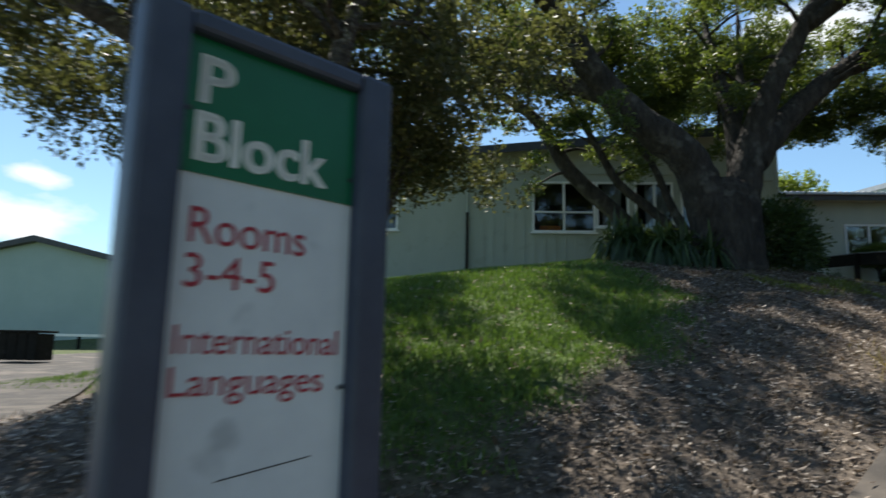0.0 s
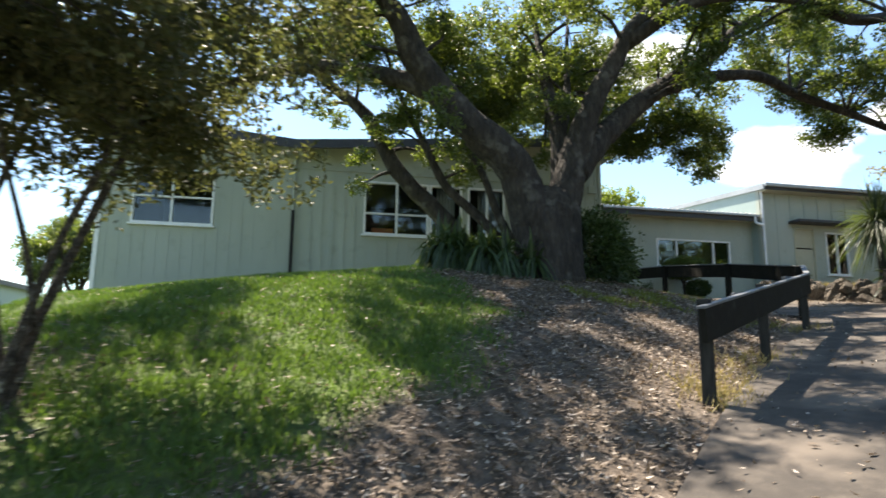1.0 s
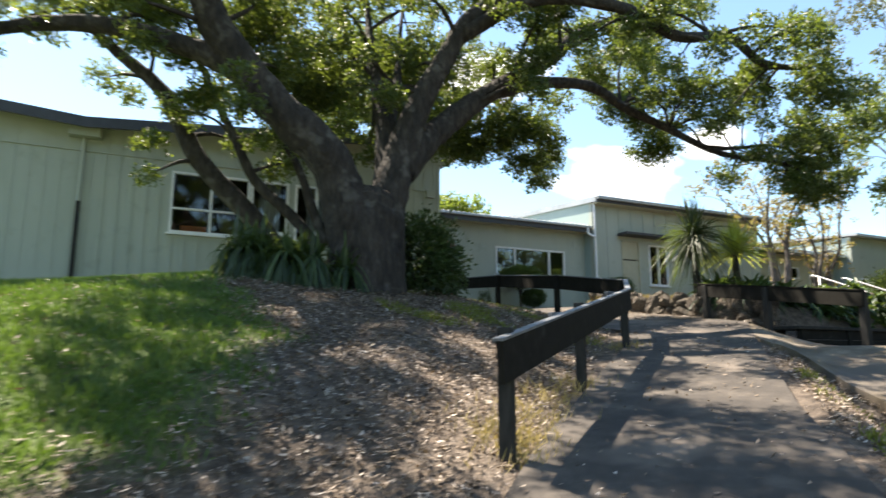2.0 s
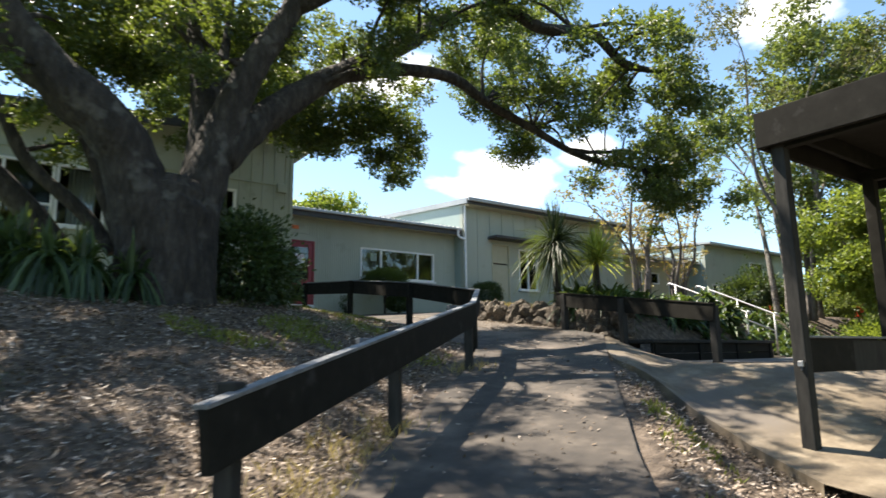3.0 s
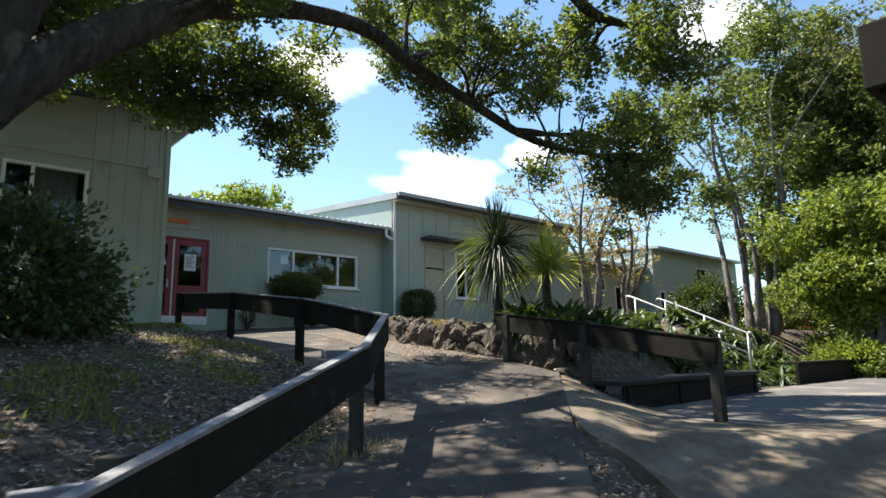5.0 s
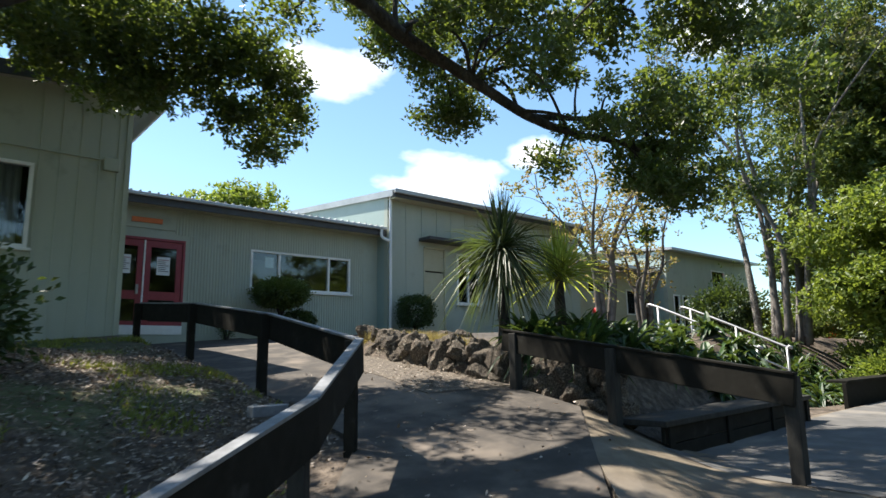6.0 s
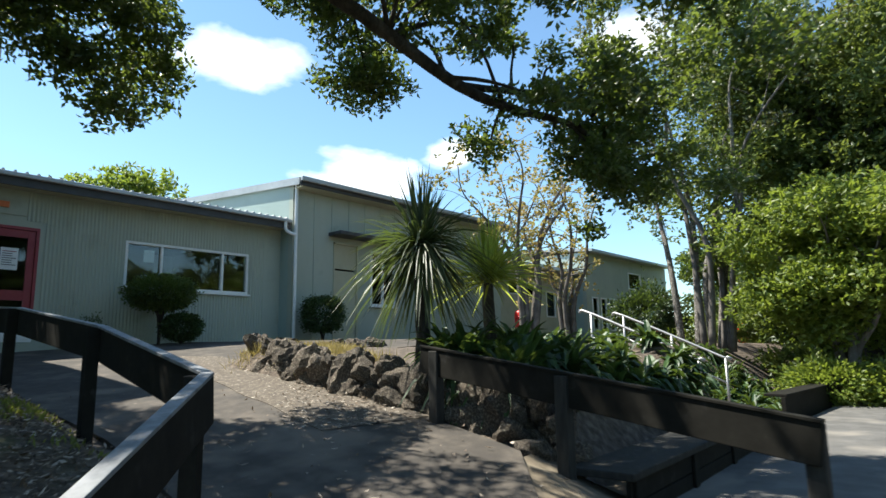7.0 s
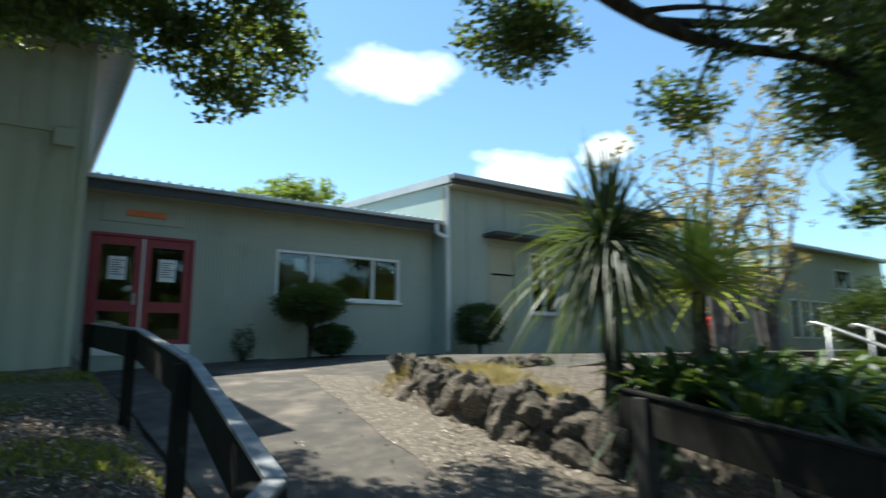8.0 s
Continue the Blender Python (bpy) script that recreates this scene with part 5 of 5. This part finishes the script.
tree("tall_tree", "dark spreading tree far behind the blocks", wild(40, 14, UP, 10, 7, 71, 0.4, 0.28), BARK, LEAF, 72, 60, (0.28, 0.14), 7, every=1.4, start=0.3, reach=(1.0, 2.2), size=(1.0, 1.6))
tree("rounded_tree", "bright green rounded tree beyond the roofs", wild(20.5, 44, UP, 8.6, 8, 81, 0.5, 0.25), BARK, LEAF_LIME, 82, 50, (0.3, 0.15), 7, every=1.3, start=0.4, reach=(1.0, 1.8), size=(1.0, 1.5))
tree("bare_tree", "thin leafed tree beyond the link roof", wild(9.5, 42, UP, 8.2, 6, 85, 0.4, 0.15), GREY_BARK, LEAF_YELLOW, 86, 14, (0.25, 0.12), 7, every=0.9, start=0.5, reach=(0.8, 1.6), size=(0.8, 1.2))
tree("tall_tree", "dark pine-like tree beyond the west building", wild(-18, 58, 2.5, 10, 6, 91, 0.45, 0.3), BARK, LEAF, 92, 40, (0.3, 0.14), 7, every=1.4, start=0.5, reach=(1.2, 2.2), size=(1.0, 1.5))


# ---- plants ----
def strap_plant(name, label, at, n, length, width, mat, up=0.6, arch=0.9, seed=0, group="", category="plant", trunk=None, lean_down=0.0):
    """A tuft of long arching leaves, each a folded strip in four steps."""
    q = random.Random(seed)
    t = thing(name, label, category, at, group)
    bm = bmesh.new()
    for k in range(n):
        a = q.uniform(0, 2 * math.pi)
        e = q.uniform(up - 0.35, 1.22) if lean_down == 0 else q.uniform(-lean_down, 1.5)
        d = Vector((math.cos(a) * math.cos(e), math.sin(a) * math.cos(e), math.sin(e)))
        s = Vector((-math.sin(a), math.cos(a), 0))
        ln = length * q.uniform(0.65, 1.1)
        w = width * q.uniform(0.8, 1.15)
        p = Vector((q.gauss(0, 0.04), q.gauss(0, 0.04), q.uniform(-0.05, 0.12)))
        prev = None
        for j in range(5):
            f = j / 4
            ww = w * (0.55, 1.0, 0.95, 0.6, 0.06)[j]
            c = p + d * ln * f + Vector((0, 0, -arch * ln * f * f * 0.5 * math.cos(e)))
            row = [bm.verts.new(c - s * ww / 2), bm.verts.new(c + Vector((0, 0, -ww * 0.3))), bm.verts.new(c + s * ww / 2)]
            if prev:
                bm.faces.new((prev[0], prev[1], row[1], row[0]))
                bm.faces.new((prev[1], prev[2], row[2], row[1]))
            prev = row
    part("leaves", bm, mat, t)
    if trunk:
        bm = bmesh.new()
        tube(bm, [(0, 0, -trunk, 0.12), (0.02, 0, -trunk * 0.6, 0.09), (0, 0.02, -trunk * 0.2, 0.08), (0, 0, 0.1, 0.05)], 10, 4, 0.2)
        part("trunk", bm, BARK, t, smooth=True)
    return t


strap_plant("cabbage_tree", "cabbage tree with a spiky head of sword leaves", (13.5, 13.65, 5.15), 440, 1.06, 0.03, CORDYLINE, trunk=1.75, seed=2, arch=1.25, lean_down=1.1, category="tree")
strap_plant("cabbage_tree", "lime green spiky cabbage tree beside a taller one", (14.75, 13.6, 4.85), 300, 1.0, 0.03, CORDYLINE_LIME, trunk=1.4, seed=3, arch=0.6, lean_down=0.2, category="tree")
q = random.Random(17)
for k in range(60):
    x, y = (q.uniform(13.35, 17.9), q.uniform(11.75, 13.4)) if k < 42 else (q.uniform(14.6, 17.9), q.uniform(13.2, 15.2))
    strap_plant("clump_lily", "dark green strap-leaved lily clump in the garden bed", (x, y, ground_z(x, y)), 46, 1.08 if x < 15.5 else 0.6, 0.1, BLADE, up=0.95, seed=100 + k, arch=2.4, group="lily bed")
for k in range(42):
    x, y = q.uniform(20.3, 25.0), q.uniform(11.9, 14.8)
    strap_plant("clump_lily", "glossy strap-leaved lily clump beside the steps", (x, y, ground_z(x, y)), 32, 0.8, 0.085, BLADE, up=0.75, seed=200 + k, arch=2.8, group="lily bed")
for k in range(20):
    x, y = 4.1 + q.gauss(0, 0.5), 13.0 + q.gauss(0, 0.3)
    strap_plant("fern", "dark drooping fern at the foot of the fig", (x, y, ground_z(x, y) + q.uniform(0.1, 0.4)), 90, 0.66, 0.06, FERN, seed=300 + k, arch=3.6, group="ferns under the fig", lean_down=0.5)


def shrub(name, label, at, rx, rz, leaf, seed, stem=0.0, density=420, size=(0.05, 0.03), shell=0.45, category="shrub", lumpy=0.3, square=2.0):
    t = thing(name, label, category, at)
    n = int(density * rx * rx * 34)
    d = unit(n)
    rr = rng.uniform(shell, 1.0, (n, 1)) ** 0.6 * (1 + 0.12 * rng.normal(size=(n, 1)))
    rr = rr * (1 + lumpy * (np.sin(d[:, :1] * 4 + seed * 1.7) * np.sin(d[:, 1:2] * 5 + seed * 2.3) + 0.6 * np.sin(d[:, 2:3] * 6 + seed) * np.sin(d[:, :1] * 8 + seed)))
    rr = rr / (np.abs(d) ** square).sum(axis=1, keepdims=True) ** (1 / square)
    pos = d * rr * np.array([rx, rx, rz]) + np.array([0, 0, stem + rz * 0.9])
    al = unit(n) * 0.5 + d * 0.7
    al = al / np.linalg.norm(al, axis=1, keepdims=True)
    ac = np.cross(al, unit(n))
    ac /= np.linalg.norm(ac, axis=1, keepdims=True)
    cards("foliage", pos, al * size[0] * rng.uniform(0.7, 1.3, (n, 1)), ac * size[1], leaf, t)
    for k in range(5):
        a = k * 1.3 + seed
        bm = bmesh.new()
        tube(bm, [(0, 0, -0.1, 0.03), (0.05 * math.cos(a), 0.05 * math.sin(a), stem * 0.7 + 0.05, 0.025), (rx * 0.6 * math.cos(a), rx * 0.6 * math.sin(a), stem + rz, 0.008)], 6, 3, 0.1)
        part("stem", bm, BARK, t, smooth=True)
    return t


shrub("topiary", "clipped cloud-pruned shrub on a short stem", (14.15, 22.1, 4.15), 0.6, 0.34, LEAF, 1, 0.82, 1000, (0.06, 0.036), 0.6, lumpy=0.06, square=2.6)
shrub("shrub", "small rounded clipped shrub by the wall", (14.55, 21.9, 4.15), 0.38, 0.27, FERN, 2, 0.15, 1000, (0.06, 0.036), 0.6, lumpy=0.06, square=2.4)
shrub("topiary", "clipped cube-shaped dark shrub by the downpipe", (18.2, 21.7, 4.15), 0.44, 0.4, FERN, 3, 0.42, 1100, (0.06, 0.036), 0.7, lumpy=0.04, square=4.0)
shrub("shrub", "small pointed dark shrub by the red doors", (12.9, 22.4, 4.15), 0.22, 0.32, FERN, 4, 0.0)
shrub("shrub", "bushy dark shrub against the fig trunk", (6.65, 13.5, 3.45), 0.72, 0.72, FERN, 5, 0.1, 420, (0.085, 0.05))
shrub("shrub", "bushy dark shrub against the fig trunk", (7.3, 14.0, 3.5), 0.46, 0.5, FERN, 6, 0.1, 300, (0.085, 0.05))
for k, (x, y) in enumerate(((24.5, 11.6), (26.5, 11.9), (25, 10.2), (28, 13), (30, 12), (27.5, 10.5), (31.5, 17.2), (33, 16.2))):
    shrub("shrub", "leafy green shrub in the garden bed", (x, y, ground_z(x, y)), 0.9, 0.5, LEAF_OLIVE if k % 2 else LEAF_LIME, 10 + k, 0.1, 110, (0.12, 0.07))

shrub("shrub", "dark dense bush beside the far classroom", (29.0, 17.6, ground_z(29.0, 17.6)), 1.15, 0.9, FERN, 31, 0.1, 160, (0.12, 0.07))

# bollards
for x, y in ((33.6, 19.1), (38.0, 17.2), (24.6, 19.9)):
    bo = thing("bollard", "bright red plastic bollard on the far terrace", "bollard", (x, y, ground_z(x, y)), "red bollards")
    part("body", tube(bmesh.new(), [(0, 0, 0, 0.2), (0, 0, 0.5, 0.2), (0, 0, 0.86, 0.2), (0, 0, 0.95, 0.15), (0, 0, 0.97, 0.02)], 16, 2, 0), BRIGHT_RED, bo, smooth=True)
    part("collar", tube(bmesh.new(), [(0, 0, 0.7, 0.21), (0, 0, 0.78, 0.21)], 16, 1, 0), BRIGHT_RED, bo, smooth=True)


# ---- rock wall ----
def rock_mesh(seed):
    bm = bmesh.new()
    bmesh.ops.create_icosphere(bm, subdivisions=3, radius=1.0)
    for v in bm.verts:
        c = v.co.copy()
        v.co *= 1 + 0.5 * noise.noise(c * 1.1 + Vector((seed * 7.3, 0, 0))) + 0.28 * noise.noise(c * 2.9 + Vector((0, seed * 3.1, 0))) + 0.13 * noise.noise(c * 7.0 + Vector((0, 0, seed)))
        v.co.z = max(min(v.co.z, 0.75), -0.7)
    me = mesh_of(bm, "rock", False)
    me.materials.append(ROCK)
    return me


rock_kinds = [rock_mesh(k) for k in range(8)]
wall_r = thing("rock_wall", "rough volcanic stone edging round the raised garden", "wall")
edge = along([(12.95, 11.5), (12.98, 12.6), (13.05, 14.2), (13.2, 16.2), (13.45, 17.25), (14.6, 17.75), (17.5, 17.9)], 62)
q = random.Random(5)
for i, (x, y) in enumerate(edge):
    lo = min(ground_z(x - 0.35, y), ground_z(x, y + 0.3), ground_z(x - 0.3, y - 0.2))
    hi = min(max(3.52 + 0.1 * (y - 12), 3.4), 4.02)
    z = lo + 0.1
    while z < hi + 0.05:
        rk = new("rock", rock_kinds[q.randrange(8)])
        rk.parent = wall_r
        sz = q.uniform(0.09, 0.21)
        inset = (z - lo) * 0.25
        rk.matrix_basis = pose(x + q.gauss(0, 0.05) + inset, y + q.gauss(0, 0.05), z, q.uniform(0, 360), q.uniform(0, 360), q.uniform(0, 360)) @ Matrix.Diagonal((sz * q.uniform(0.9, 1.3), sz, sz * q.uniform(0.8, 1.1), 1))
        z += sz * 1.25
for k in range(5):
    rk = new("rock", rock_kinds[k])
    rk.parent = wall_r
    x, y = 12.75 + 0.1 * k, 11.6 + 0.35 * k
    rk.matrix_basis = pose(x, y, ground_z(x, y) + 0.05, 20 * k, 40 * k, 70 * k) @ Matrix.Diagonal((0.18, 0.15, 0.13, 1))

# ---- grass, litter ----
def scatter(n, x0, x1, y0, y1, keep):
    out = []
    while len(out) < n:
        x, y = rng.uniform(x0, x1), rng.uniform(y0, y1)
        if rng.random() < keep(x, y):
            out.append((x, y, ground_z(x, y)))
    return np.array(out)


def off_path(x, y):
    v = y - x - 2.4
    if 0.7 < x - y < 1.7 and x < 9.3 and x + y < 18.4:
        return 1.0
    return 1.0 if v > 0.05 and x < 10.2 and y > 10.5 else 0.0


g = scatter(125000, -6, 4.2, 4.5, 19.4, lambda x, y: lawn_share(x, y) * (1.0 if y < 11 else 0.5) * (0.35 + smooth(-0.3, 0.4, noise.noise(Vector((x * 3, y * 3, 2))))))
n = len(g)
d = rng.normal(size=(n, 3)) * 0.45 + np.array([0, 0, 1])
d /= np.linalg.norm(d, axis=1, keepdims=True)
sd_ = np.cross(d, unit(n))
sd_ /= np.linalg.norm(sd_, axis=1, keepdims=True)
tagged(cards("lawn_grass", g, d * rng.uniform(0.03, 0.1, (n, 1)), sd_ * 0.015, GRASS, fold=0.0), "rough green lawn grass on the bank", "grass", kind="stuff")
g = scatter(10500, 5.2, 10.2, 4.2, 19, lambda x, y: off_path(x, y) * smooth(0.0, 0.5, noise.noise(Vector((x * 1.1, y * 1.1, 9)))))
n = len(g)
d = rng.normal(size=(n, 3)) * 0.5 + np.array([0, 0, 1])
d /= np.linalg.norm(d, axis=1, keepdims=True)
sd_ = np.cross(d, unit(n))
sd_ /= np.linalg.norm(sd_, axis=1, keepdims=True)
tagged(cards("weed_grass", g, d * rng.uniform(0.04, 0.1, (n, 1)), sd_ * 0.02, WEED, fold=0.0), "patchy yellow-green grass under the rail", "grass", kind="stuff")
tufts = [(4.75, 7.25), (6.5, 8.8), (8.7, 10.6), (4.85, 7.6), (5.4, 8.0), (5.0, 7.5), (5.9, 8.5), (13.9, 17.2), (14.4, 16.7), (13.8, 16.2), (14.8, 17.3), (13.7, 15.3), (13.5, 16.8), (13.6, 14.6), (14.1, 17.4), (14.2, 15.9), (15.4, 17.5), (13.35, 17.0), (13.5, 15.8)]
g = np.array([(x + q.gauss(0, 0.16), y + q.gauss(0, 0.16)) for x, y in tufts for k in range(280 if x > 13 else 150)])
g = np.array([(x, y, ground_z(x, y)) for x, y in g])
n = len(g)
d = rng.normal(size=(n, 3)) * 0.6 + np.array([0, 0, 0.9])
d /= np.linalg.norm(d, axis=1, keepdims=True)
sd_ = np.cross(d, unit(n))
sd_ /= np.linalg.norm(sd_, axis=1, keepdims=True)
tagged(cards("dry_grass", g, d * rng.uniform(0.06, 0.2, (n, 1)), sd_ * 0.01, DRY_GRASS, fold=0.0), "dry straw-coloured grass tufts at the posts and rocks", "grass", kind="stuff")


def litter_share(x, y):
    v = y - x - 2.4
    if v > 0:
        return (1 - 0.9 * lawn_share(x, y)) * (1.0 if x < 10.1 else 0.1)
    if x - y > 0.6 and x < 9.9 and x + y < 19.5:
        return 1.0
    return 0.035 + 0.25 * smooth(2.0, 0.2, 13.3 - x) * smooth(12.5, 13.5, y)


g = scatter(80000, -3, 13.2, 2.5, 17.5, litter_share)
n = len(g)
g[:, 2] += rng.uniform(0.015, 0.05, n)
onp = np.array([(y - x - 2.4 <= 0 and x - y <= 0.6) for x, y, z in g])
g[onp, 2] += 0.045
d = rng.normal(size=(n, 3)) * np.array([1, 1, 0.25])
d /= np.linalg.norm(d, axis=1, keepdims=True)
sd_ = np.cross(d, rng.normal(size=(n, 3)) * 0.3 + np.array([0, 0, 1]))
sd_ /= np.linalg.norm(sd_, axis=1, keepdims=True)
tagged(cards("leaf_litter", g, d * rng.uniform(0.025, 0.085, (n, 1)), sd_ * rng.uniform(0.012, 0.034, (n, 1)), LITTER), "fallen dry brown leaves over bare earth", "leaf litter", kind="stuff")
